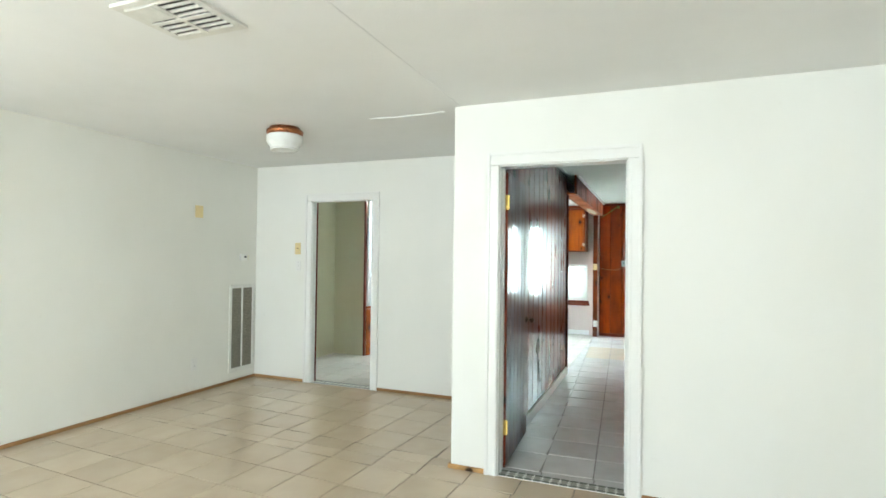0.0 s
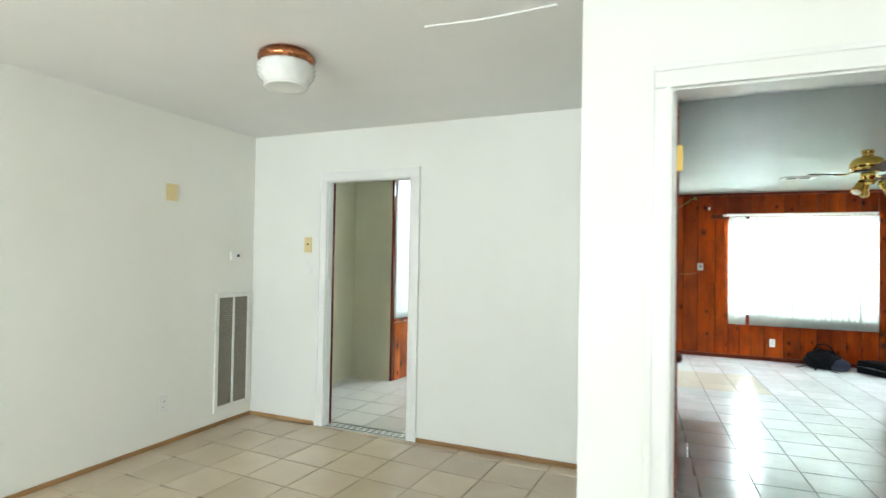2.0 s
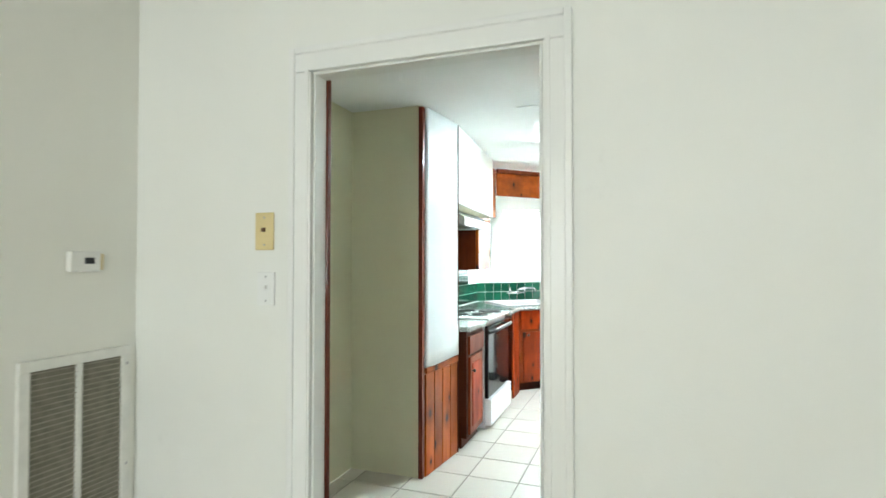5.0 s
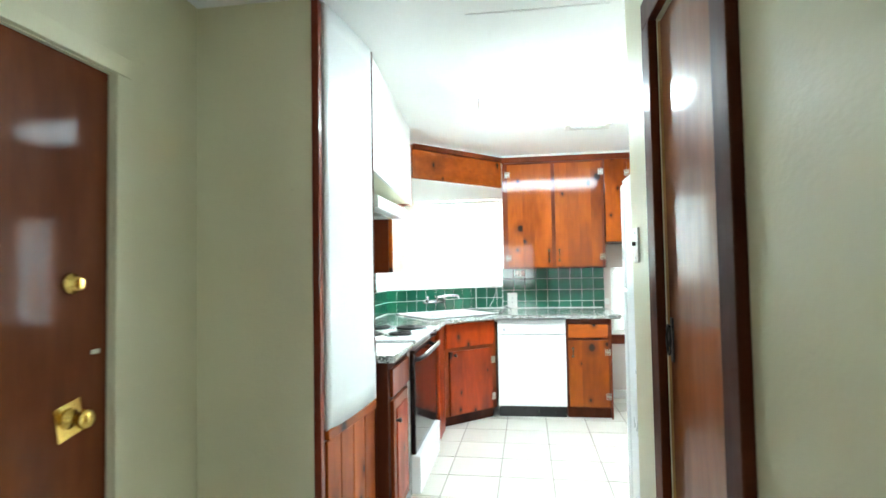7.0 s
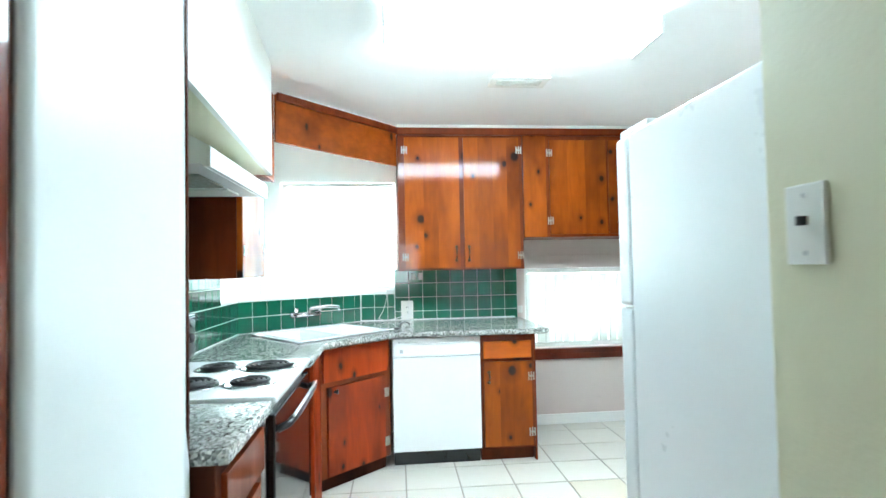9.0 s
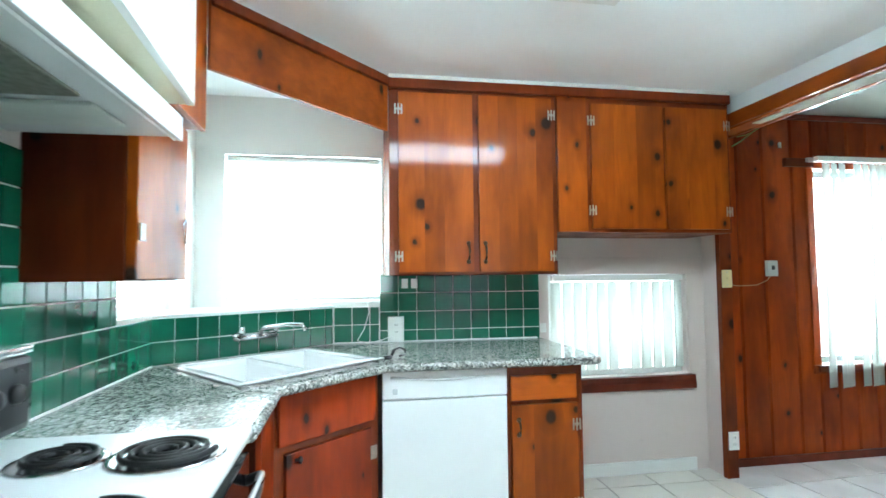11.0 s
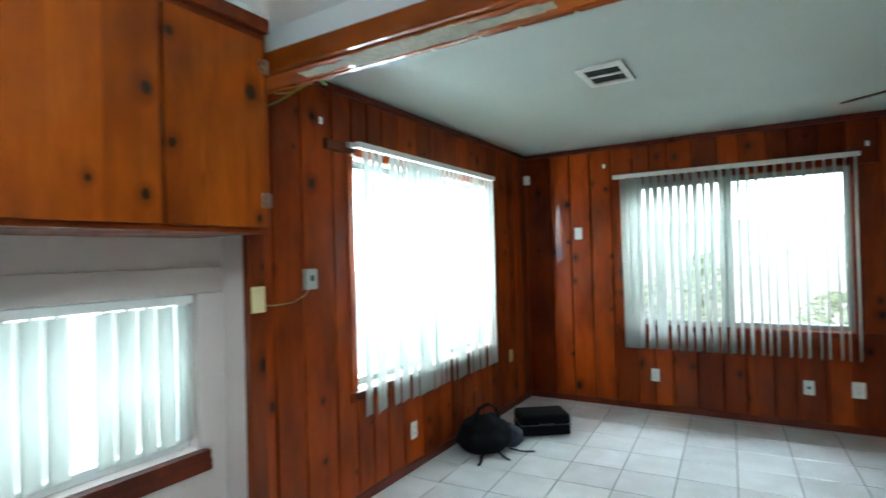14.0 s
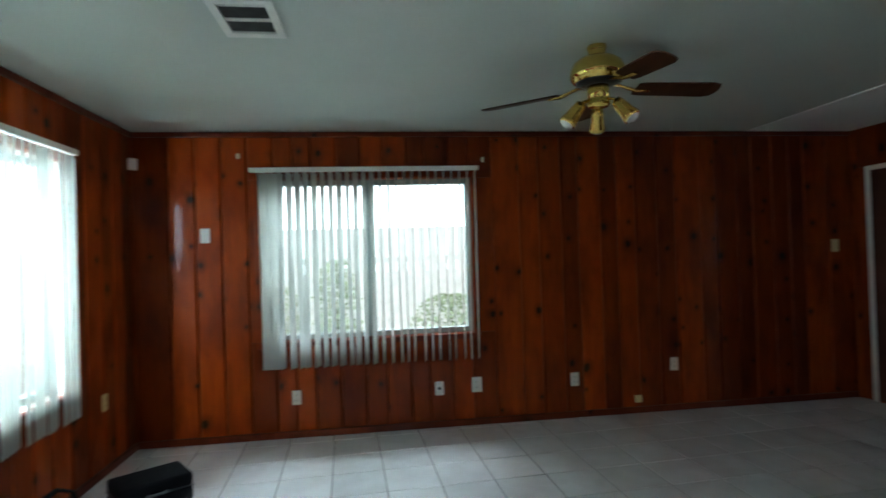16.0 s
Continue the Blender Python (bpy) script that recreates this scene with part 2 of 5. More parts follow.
# Dark stain, darkened further for the shade on this cabinet side.
PINE_SIDE = pine("stained_shaded_pine_side", (.11, .018, .003), (.045, .007, .002), .8, spread=.3, coat=.1)
PINE_RED = pine("reddish_worn_pine", (.40, .045, .004), (.09, .009, .001), .9, spread=.4, coat=.26)
PINE_X = pine("varnished_pine_flat_grain", (.38, .078, .006), (.13, .021, .002), axis='x', knots=.7)
PINE_Y = pine("varnished_pine_beam_grain", (.40, .088, .006), (.14, .023, .002), axis='y', knots=.5)
PANEL = pine("knotty_pine_panelling", (.31, .047, .002), (.10, .011, .001), .7, .4, coat=.17)
PANEL_W = pine("dark_glossy_panelling", (.13, .024, .006), (.05, .008, .003), .3, .3, coat=.8)
DARKWOOD = pine("dark_stained_wood", (.10, .023, .007), (.04, .008, .003), .0, .5, coat=.05)
REDTRIM = pine("red_brown_trim", (.17, .03, .012), (.085, .014, .007), .2, .35)
BAREWOOD = pine("raw_shoe_moulding", (.56, .36, .17), (.44, .26, .12), .2, .6, 'y', 0)
GROUT = plain("grey_grout", (.17, .155, .13), .9, 0, .5, 20)
GROUT_K = plain("pale_grey_grout", (.36, .33, .28), .9, 0, .3, 20)
GROUT_F = plain("mid_grey_grout", (.27, .26, .24), .9, 0, .4, 20)
GROUTW = plain("pale_grout", (.82, .82, .77), .8, 0, .4, 20)
TILE_L = floor_tile("beige_floor_tile", (.57, .47, .345), (.53, .43, .31), (.42, .33, .23), .15, .2)
TILE_K = floor_tile("pale_floor_tile", (.72, .69, .62), (.70, .66, .585), (.62, .58, .50), .26, .10, True)
TILE_O = floor_tile("cream_floor_tile", (.64, .57, .45), (.62, .55, .43), (.5, .42, .3), .24, .12)
TILE_F = floor_tile("pale_grey_floor_tile", (.76, .755, .74), (.66, .65, .63), (.36, .34, .31), .2, .4)
GREEN = glazed("green_glazed_tile", (.010, .115, .065))
GRANITE = granite("speckled_granite")
ENAMEL = plain("white_enamel", (.80, .82, .82), .18, 0, .06, 5)
APPLIANCE = plain("white_textured_steel", (.76, .79, .80), .3, 0, .04, 5, .1)
PORCELAIN = plain("white_porcelain", (.84, .85, .85), .1, 0, .04, 5)
BLACK = plain("black_plastic", (.012, .012, .013), .3, 0, .2)
BLACKGLASS = plain("black_oven_glass", (.010, .010, .011), .06, 0, .1)
COIL = plain("burner_coil_steel", (.03, .03, .03), .45, .6, .3, 40)
CHROME = plain("chrome", (.75, .76, .77), .12, 1, .1)
STEEL = plain("brushed_steel", (.5, .5, .5), .35, 1, .2, 30)
BRASS = plain("polished_brass", (.75, .52, .14), .16, 1, .25, 20)
COPPER = plain("copper_lamp_base", (.42, .16, .07), .25, 1, .3, 20)
IVORY = plain("ivory_plastic", (.70, .58, .30), .4, 0, .1)
PLASTIC = plain("white_plastic", (.78, .78, .74), .35, 0, .08)
GRILLE = plain("painted_grille_metal", (.78, .78, .73), .4, 0, .3)
DUST = plain("dusty_filter", (.24, .22, .17), .95, 0, .6, 30, .4)
# Near-black for flat sheets that stand for shade inside openings.
DARK = plain("opening_shade", (.02, .02, .02), .8)
HINGE = plain("worn_chrome_hinge", (.45, .41, .35), .35, 1, .5, 60)
BRONZE = plain("dark_bronze_pull", (.10, .065, .04), .35, 1, .4, 60)
BLADE = pine("walnut_fan_blade", (.10, .035, .014), (.05, .016, .008), 0, .4, 'x', 0)
FABRIC = plain("black_nylon", (.004, .0045, .006), .9, 0, .5, 60, .3, .15)
STRAP = plain("green_nylon_strap", (.20, .30, .07), .7, 0, .3, 60)
GLASS = glass("window_glass")
VANE = translucent("white_vinyl_blind", (.80, .82, .78), .55)
SHADE = translucent("white_roller_shade", (.86, .87, .86), .7)
FROST = plain("pressed_white_glass", (.82, .83, .80), .2, 0, .1)
TUBE = glowing("lit_fluorescent_diffuser", (.80, .96, 1), 33)
ALU = plain("aluminium_window_frame", (.36, .42, .40), .4, .5, .3, 20)
CAULK = plain("flaking_white_caulk", (.74, .74, .72), .8, 0, .3, 40, .3)

# ---------------------------------------------------------------- building helpers


def box(lo, hi, bevel=0.0, bm=None):
    """A box from corner to corner, added to bm, with rounded edges."""
    bm = bm or bmesh.new()
    lo, hi = Vector(lo), Vector(hi)
    made = bmesh.ops.create_cube(bm, size=1.0)["verts"]
    for v in made:
        v.co = Vector([lo[i] + (v.co[i] + .5) * (hi[i] - lo[i]) for i in range(3)])
    if bevel:
        edges = list({e for v in made for e in v.link_edges})
        bmesh.ops.bevel(bm, geom=edges, offset=bevel, segments=2, affect='EDGES', profile=.6)
    return bm


def tube(pts, radius, bm=None, sides=10, flat=(1, 1)):
    """A rod that follows points."""
    bm = bm or bmesh.new()
    pts = [Vector(p) for p in pts]
    rings = []
    for i, p in enumerate(pts):
        d = (pts[min(i + 1, len(pts) - 1)] - pts[max(i - 1, 0)]).normalized()
        u = d.orthogonal() if abs(d.z) > .95 else d.cross(Vector((0, 0, 1)))
        u.normalize()
        w = d.cross(u)
        r = radius[i] if isinstance(radius, (list, tuple)) else radius
        rings.append([bm.verts.new(p + r * (flat[0] * math.cos(a) * u + flat[1] * math.sin(a) * w))
                      for a in [2 * math.pi * k / sides for k in range(sides)]])
    for a, b in zip(rings, rings[1:]):
        for k in range(sides):
            bm.faces.new((a[k], a[(k + 1) % sides], b[(k + 1) % sides], b[k]))
    bm.faces.new(rings[0][::-1])
    bm.faces.new(rings[-1])
    bmesh.ops.recalc_face_normals(bm, faces=bm.faces)
    return bm


def turned(profile, centre=(0, 0, 0), sides=32, bm=None, axis='z'):
    """A round body from (radius, height) pairs."""
    bm = bm or bmesh.new()
    rings = []
    for r, h in profile:
        ring = []
        for k in range(sides):
            a = 2 * math.pi * k / sides
            x, y = r * math.cos(a), r * math.sin(a)
            p = {'z': (x, y, h), 'x': (h, x, y), 'y': (x, h, y)}[axis]
            ring.append(bm.verts.new(Vector(p) + Vector(centre)))
        rings.append(ring)
    for a, b in zip(rings, rings[1:]):
        for k in range(sides):
            bm.faces.new((a[k], a[(k + 1) % sides], b[(k + 1) % sides], b[k]))
    bm.faces.new(rings[0][::-1])
    bm.faces.new(rings[-1])
    bmesh.ops.recalc_face_normals(bm, faces=bm.faces)
    return bm


def prism(outline, z0, z1, bevel=0.0, bm=None):
    """An upright prism over a plan outline."""
    bm = bm or bmesh.new()
    lo = [bm.verts.new((x, y, z0)) for x, y in outline]
    hi = [bm.verts.new((x, y, z1)) for x, y in outline]
    n = len(outline)
    faces = [bm.faces.new(lo[::-1]), bm.faces.new(hi)]
    faces += [bm.faces.new((lo[k], lo[(k + 1) % n], hi[(k + 1) % n], hi[k])) for k in range(n)]
    bmesh.ops.recalc_face_normals(bm, faces=faces)
    if bevel:
        bmesh.ops.bevel(bm, geom=list({e for f in faces for e in f.edges}), offset=bevel, segments=2, affect='EDGES', profile=.6)
    return bm


def mesh_of(name, bm, material, smooth=False):
    me = bpy.data.meshes.new(name)
    if smooth:
        for f in bm.faces:
            f.smooth = True
    bm.to_mesh(me)
    bm.free()
    me.materials.append(material)
    return me


def part(name, bm, material, parent=None, label="", smooth=False):
    """Links a bmesh as one mesh object, under a thing or a part."""
    ob = new(name, mesh_of(name, bm, material, smooth))
    if parent:
        ob.parent = parent
    return tagged(ob, label)


def thing(name, label, category, at=(0, 0, 0), turn=0.0, group=""):
    """An empty at a thing's base, which carries its parts."""
    ob = new(name)
    ob.empty_display_size = .05
    ob.matrix_basis = pose(*at, 0, 0, turn)
    return tagged(ob, label, category, group)


def structure(name, bm, material, label, category):
    return tagged(part(name, bm, material), label, category, "", "structure")


def wall(name, axis, near, far, a0, a1, z1, holes, material, label, z0=0.0):
    """A wall slab along 'x' or 'y' between two planes, with openings (from, to, sill, head)."""
    bm = bmesh.new()

    def put(u0, u1, lo, hi):
        if u1 - u0 > .001 and hi - lo > .001:
            if axis == 'x':
                box((u0, near, lo), (u1, far, hi), 0, bm)
            else:
                box((near, u0, lo), (far, u1, hi), 0, bm)
    at = a0
    for h0, h1, sill, head in sorted(holes):
        put(at, h0, z0, z1)
        put(h0, h1, z0, sill)
        put(h0, h1, head, z1)
        at = h1
    put(at, a1, z0, z1)
    return structure(name, bm, material, label, "wall")

# ---------------------------------------------------------------- the large structure
WX, BY, AY, NY, EX, SY = -3.54, 5.39, 3.76, 10.69, 3.39, 4.40

# Ground colour raised so that the view between the blinds glares white.
ground = structure("ground", box((-60, -60, -.5), (60, 60, -.16)), plain("glare_pale_ground", (.50, .50, .46), .9, 0, .4, 3), "ground round the house, coloured pale for daylight glare", "ground")


def tiled_floor(name, label, lo, hi, pitch, turn, phase, mat, gap=.009, odd=None, odd_mat=None, grout=GROUT):
    """A grout bed with square tiles laid on it, each tile a piece of its own."""
    base = structure(name, box((lo[0], lo[1], -.16), (hi[0], hi[1], -.006)), grout, label, "floor")
    c, s = math.cos(turn), math.sin(turn)
    half = pitch / 2 - gap / 2
    full = mesh_of("tile", box((-half, -half, -.005), (half, half, 0), .0025), mat)
    other = mesh_of("tile", box((-half, -half, -.005), (half, half, 0), .0025), odd_mat) if odd else full
    cx, cy = (lo[0] + hi[0]) / 2, (lo[1] + hi[1]) / 2
    reach = int(max(hi[0] - lo[0], hi[1] - lo[1]) / pitch) + 2
    i0, j0 = round((cx - phase[0]) / pitch), round((cy - phase[1]) / pitch)
    for i in range(i0 - reach, i0 + reach + 1):
        for j in range(j0 - reach, j0 + reach + 1):
            u, v = (i + .5) * pitch, (j + .5) * pitch
            x, y = phase[0] + u * c + v * s, phase[1] - u * s + v * c
            if not (lo[0] - half < x < hi[0] + half and lo[1] - half < y < hi[1] + half):
                continue
            inside = lo[0] + half < x < hi[0] - half and lo[1] + half < y < hi[1] - half
            if inside:
                me = other if odd and odd(x, y) else full
                ob = new("tile", me)
                ob.matrix_basis = pose(x, y, 0, 0, 0, -math.degrees(turn))
            else:
                x0, x1 = max(x - half, lo[0] + .002), min(x + half, hi[0] - .002)
                y0, y1 = max(y - half, lo[1] + .002), min(y + half, hi[1] - .002)
                if x1 - x0 < .03 or y1 - y0 < .03:
                    continue
                ob = new("tile", mesh_of("tile", box((x0 - x, y0 - y, -.005), (x1 - x, y1 - y, 0), .0025), mat))
                ob.matrix_basis = pose(x, y, 0)
            ob.parent = base
    return base


W0 = -2.75   # living room's south wall
wall("wall_west", 'y', WX - .16, WX, W0 - .16, BY + .03, LIV, [(-1.1, 1.1, .85, 2.1)], WESTWHITE, "white painted wall with scuffs and faint stains")
wall("wall_west_hall", 'y', WX - .16, WX, BY + .03, 7.06, LIV, [(5.67, 6.60, 0, 1.97)], CREAM, "cream painted hall wall with the front door")
wall("wall_south_living", 'x', W0 - .16, W0, WX, 3.6, LIV, [(-3.0, -.2, .8, 2.15)], WHITE, "white painted living room wall")
wall("wall_east_living", 'y', 3.5, 3.66, W0, AY, LIV, [(-2.1, .1, .85, 2.1)], WHITE, "white painted living room side wall")
wall("wall_back", 'x', BY, BY + .06, WX, -.345, LIV, [(-2.75, -1.985, 0, 2.03)], WHITE, "white painted wall with a cased doorway")
wall("wall_family_doorway", 'x', AY, AY + .115, -.443, 3.6, LIV, [(-.12, .676, 0, 2.03)], WHITE, "white painted wall with a wide cased doorway")
structure("wall_thick_return", prism([(-.443, AY + .117), (-.205, AY + .117), (-.205, BY + .06), (-.345, BY + .06), (-.343, BY)], 0, LIV), WHITE, "white painted return of a thick partition", "wall")
structure("ceiling_living", box((WX, W0, LIV), (3.6, BY + .06, LIV + .1)), CEIL, "white textured ceiling with patched seams", "ceiling")

# hall and kitchen
wall("wall_hall_stub", 'x', 7.06, 7.18, WX - .16, -3.048, LIV, [], CREAM, "cream painted hall wall beside the kitchen")
wall("wall_closet", 'y', -1.85, -1.74, BY + .06, 7.07, LIV, [(6.18, 6.65, 0, 2.03)], CREAM, "cream painted hall wall with a narrow closet door")
structure("wall_closet_north", box((-1.74, 6.97, 0), (-.31, 7.07, LIV)), CREAM, "cream painted wall behind the refrigerator", "wall")
structure("wall_panelled_core", box((-.31, BY + .06, 0), (-.205, 7.07, LIV)), WHITE, "partition behind the pine boards", "wall")
wall("wall_west_kitchen", 'y', -3.66, -3.5, 7.18, NY + .16, KIT, [(9.62, 10.42, 1.15, 2.0)], WHITE, "kitchen wall behind the stove and the sink")
wall("wall_north_sink", 'x', NY, NY + .16, -3.5, -2.398, FAM, [(-3.34, -2.41, 1.165, 2.055)], WHITE, "white kitchen wall round the sink window")
wall("wall_north", 'x', NY, NY + .16, -2.398, EX + .16, FAM, [(-1.33, -.345, .64, 1.315), (.68, 2.47, .66, 2.06)], PINK, "pinkish grey outer wall with two windows")
wall("wall_east", 'y', EX, EX + .16, SY - .5, NY, FAM, [(7.99, 9.70, .77, 2.07)], PANEL, "outer wall behind the pine panelling")
structure("wall_family_south", box((1.6, AY + .117, 0), (EX, SY, FAM)), PANEL, "partition behind the pine panelling", "wall")
structure("ceiling_hall_kitchen", box((WX - .1, BY + .06, KIT + .01), (-.245, NY, KIT + .12)), CEIL, "white kitchen ceiling with a rough painted patch", "ceiling")
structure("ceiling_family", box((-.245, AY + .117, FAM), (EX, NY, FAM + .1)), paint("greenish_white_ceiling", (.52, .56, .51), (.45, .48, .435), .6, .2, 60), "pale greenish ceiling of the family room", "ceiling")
# Unseen slab over all ceilings, added to block sun and sky light.
structure("roof", box((-4.4, -3.5, 2.62), (4.2, 11.4, 2.72)), plain("roof_boards", (.3, .28, .26), .8), "added flat roof deck, out of view, that shuts light out from above", "roof")

tiled_floor("floor_living", "beige glazed tile floor of the living room", (WX, W0), (3.5, AY), .335, radians(3.2), (-1.636, 3.615), TILE_L, .006)
tiled_floor("floor_alcove", "beige glazed tile floor by the back wall", (WX, AY), (-.345, BY), .335, radians(3.2), (-1.636, 3.615), TILE_L, .006)
tiled_floor("floor_kitchen", "pale glazed tile floor of hall and kitchen", (WX, BY + .056), (-.205, NY), .333, radians(1.0), (-1.715, 9.85), TILE_K, odd=lambda x, y: -1.45 < x < -1.1 and 9.0 < y < 9.6, odd_mat=TILE_O, grout=GROUT_K)
tiled_floor("floor_family", "pale grey tile floor of the family room", (-.205, AY + .10), (EX, NY), .337, radians(-3.0), (2.577, 8.788), TILE_F, .008, odd=lambda x, y: -.3 < x < .8 and 8.2 < y < 9.4, odd_mat=TILE_O, grout=GROUT_F)

# thresholds with a patterned mosaic strip


def threshold(x0, x1, y0, y1):
    t = tagged(part("threshold", box((x0, y0, -.005), (x1, y1, .0035)), GROUTW), "patterned mosaic strip set into a doorway", "threshold", "", "structure")
    n = int((x1 - x0) / .055)
    dark, mid = plain("dark_mosaic_%d" % n, (.10, .11, .09), .4), plain("grey_mosaic_%d" % n, (.33, .33, .27), .4)
    w = (x1 - x0) / n
    bits = [mesh_of("mosaic_tile", prism([(0, -.036), (.026, 0), (0, .036), (-.026, 0)], 0, .002), mid),
            mesh_of("mosaic_tile", box((-w / 2 + .003, -.012, 0), (w / 2 - .003, .012, .002), .0005), dark)]
    for k in range(n):
        for me, y in ((bits[0], (y0 + y1) / 2), (bits[1], y0 + .016), (bits[1], y1 - .016)):
            ob = new("mosaic_tile", me)
            ob.matrix_basis = pose(x0 + (k + .5) * w, y, .0035)
            ob.parent = t


threshold(-2.742, -1.993, BY - .004, BY + .122)
threshold(-.118, .674, AY - .005, AY + .10)


def casing(name, label, axis, plane, out, u0, u1, head, mat, width=.085, depth=.02, sill=None, floor=0.0):
    """Flat boards round an opening, on the wall plane towards 'out'."""
    t = thing(name, label, "door frame" if sill is None else "window frame")
    tagged(t, "", "", "", "structure")
    p0, p1 = (plane, plane + out * depth) if out > 0 else (plane + out * depth, plane)

    def board(n, a0, a1, b0, b1):
        lo, hi = ((a0, p0, b0), (a1, p1, b1)) if axis == 'x' else ((p0, a0, b0), (p1, a1, b1))
        part(n, box(lo, hi, .004), mat, t)
    z0 = floor if sill is None else sill
    if sill is None and axis == 'x':
        q0, q1 = p0 - .008, p0 + .006
        for a0, a1 in ((u0 - width, u0 - width + .022), (u1 + width - .022, u1 + width)):
            part("back_band", box((a0, q0, z0), (a1, q1, head + width), .004), mat, t)
        part("back_band", box((u0 - width + .022, q0, head + width - .022), (u1 + width - .022, q1, head + width), .004), mat, t)
        for a0, a1 in ((u0 - .024, u0 - .010), (u1 + .010, u1 + .024)):
            part("bead", box((a0, p0 - .003, z0), (a1, q1, head + .01), .002), mat, t)
    board("side_board", u0 - width, u0 - .002, z0, head + .001)
    board("side_board", u1 + .002, u1 + width, z0, head + .001)
    board("head_board", u0 - width, u1 + width, head + .003, head + width)
    if sill is not None:
        board("apron_board", u0 - width, u1 + width, sill - width, sill - .003)
    return t


def jamb(name, label, axis, p0, p1, u0, u1, head, mat, t=.006, both=True):
    """Lining boards inside an opening with a stop bead."""
    th = thing(name, label, "door frame")
    tagged(th, "", "", "", "structure")

    def board(n, a0, a1, b0, b1, q0, q1):
        lo, hi = ((a0, q0, b0), (a1, q1, b1)) if axis == 'x' else ((q0, a0, b0), (q1, a1, b1))
        part(n, box(lo, hi, .002), mat, th)
    m = (p0 + p1) / 2
    board("lining", u0 + .001, u0 + t, 0.002, head - .001, p0 - .004, p1 + .004)
    board("lining", u1 - t, u1 - .001, 0.002, head - .001, p0 - .004, p1 + .004)
    board("head_lining", u0 + t, u1 - t, head - t, head - .001, p0 - .004, p1 + .004)
    if both:
        board("stop_bead", u0 + t, u0 + t + .007, 0.002, head - t, m - .012, m + .012)
    board("stop_bead", u1 - t - .007, u1 - t, 0.002, head - t, m - .012, m + .012)
    return th


casing("door_frame_hall", "white painted door casing with a stepped edge", 'x', BY, -1, -2.75, -1.985, 2.03, TRIM)
jamb("door_jamb_hall", "white painted door lining with a stop bead", 'x', BY, BY + .06, -2.75, -1.985, 2.03, TRIM, .006, False)
casing("door_frame_family", "white painted door casing of the wide doorway", 'x', AY, -1, -.12, .676, 2.03, TRIM)
jamb("door_jamb_family", "white painted lining of the wide doorway", 'x', AY, AY + .115, -.12, .676, 2.03, TRIM)
casing("front_door_frame", "cream painted casing of the front door", 'y', WX, 1, 5.67, 6.60, 1.97, CREAM, .065)
casing("closet_frame", "dark red-brown wooden closet casing", 'y', -1.85, -1, 6.18, 6.65, 2.03, DARKWOOD, .085, .025)

# shoe mouldings of the living room


def strip(name, lo, hi, mat, label, bevel=.005):
    return structure(name, box(lo, hi, bevel), mat, label, "baseboard")


strip("baseboard_west", (WX, W0, 0.001), (WX + .018, BY - .001, .03), BAREWOOD, "raw wooden shoe moulding along the wall")
strip("baseboard_back_west", (WX + .02, BY - .018, 0.001), (-2.83, BY, .03), BAREWOOD, "raw wooden shoe moulding beside the doorway")
strip("baseboard_back_east", (-1.90, BY - .018, 0.001), (-.375, BY, .03), BAREWOOD, "raw wooden shoe moulding along the back wall")
structure("baseboard_return", prism([(-.461, AY), (-.446, AY), (-.348, BY - .02), (-.363, BY - .02)], .001, .03), BAREWOOD, "raw wooden shoe moulding on the return", "baseboard")
strip("baseboard_doorway", (-.461, AY - .018, 0.001), (-.207, AY - .001, .03), BAREWOOD, "raw wooden shoe moulding beside the wide doorway")
strip("baseboard_doorway_east", (.765, AY - .018, 0.001), (3.48, AY - .001, .03), BAREWOOD, "raw wooden shoe moulding beside the wide doorway")

# pine panelling, board by board


def panelling(owner, axis, plane, out, u0, u1, z0, z1, holes, seed, mat=PANEL, widths=(.15, .20, .24, .17)):
    """Upright boards with open V joints; openings are (from, to, sill, head)."""
    rnd = random.Random(seed)
    at = u0
    while at < u1 - .01:
        w = min(rnd.choice(widths), u1 - at)
        if u1 - at - w < .05:
            w = u1 - at
        cuts = [(z0, z1)]
        for h0, h1, s, hd in holes:
            if at + w > h0 + .001 and at < h1 - .001:
                cuts = [(z0, s), (hd, z1)]
        for b0, b1 in cuts:
            if b1 - b0 < .02:
                continue
            d0, d1 = out * .002, out * .017
            a, b = at + .003, at + w - .003
            prof = [(a, d0), (a, d1 - out * .012), (a + .009, d1), (b - .009, d1), (b, d1 - out * .012), (b, d0)]
            bm = bmesh.new()
            rings = []
            for z in (b0, b1):
                rings.append([bm.verts.new((u, plane + d, z) if axis == 'x' else (plane + d, u, z)) for u, d in prof])
            n = len(prof)
            for k in range(n):
                bm.faces.new((rings[0][k], rings[0][(k + 1) % n], rings[1][(k + 1) % n], rings[1][k]))
            bm.faces.new(rings[0][::-1])
            bm.faces.new(rings[1])
            bmesh.ops.recalc_face_normals(bm, faces=bm.faces)
            part("board", bm, mat, owner)
        at += w


panel_n = structure("panelling_north", box((-.13, NY - .004, 0), (EX, NY - .001, .02)), PANEL, "knotty pine panelling of upright boards, varnished red-brown", "panelling")
panelling(panel_n, 'x', NY - .002, -1, -.13, EX - .02, .0, FAM - .01, [(.68, 2.47, .66, 2.06)], 3)
panel_e = structure("panelling_east", box((EX - .004, SY, 0), (EX - .001, NY - .02, .02)), PANEL, "dark varnished knotty pine panelling of upright boards", "panelling")
panelling(panel_e, 'y', EX - .002, -1, SY + .02, NY - .022, .0, FAM - .01, [(7.99, 9.70, .77, 2.07)], 5)
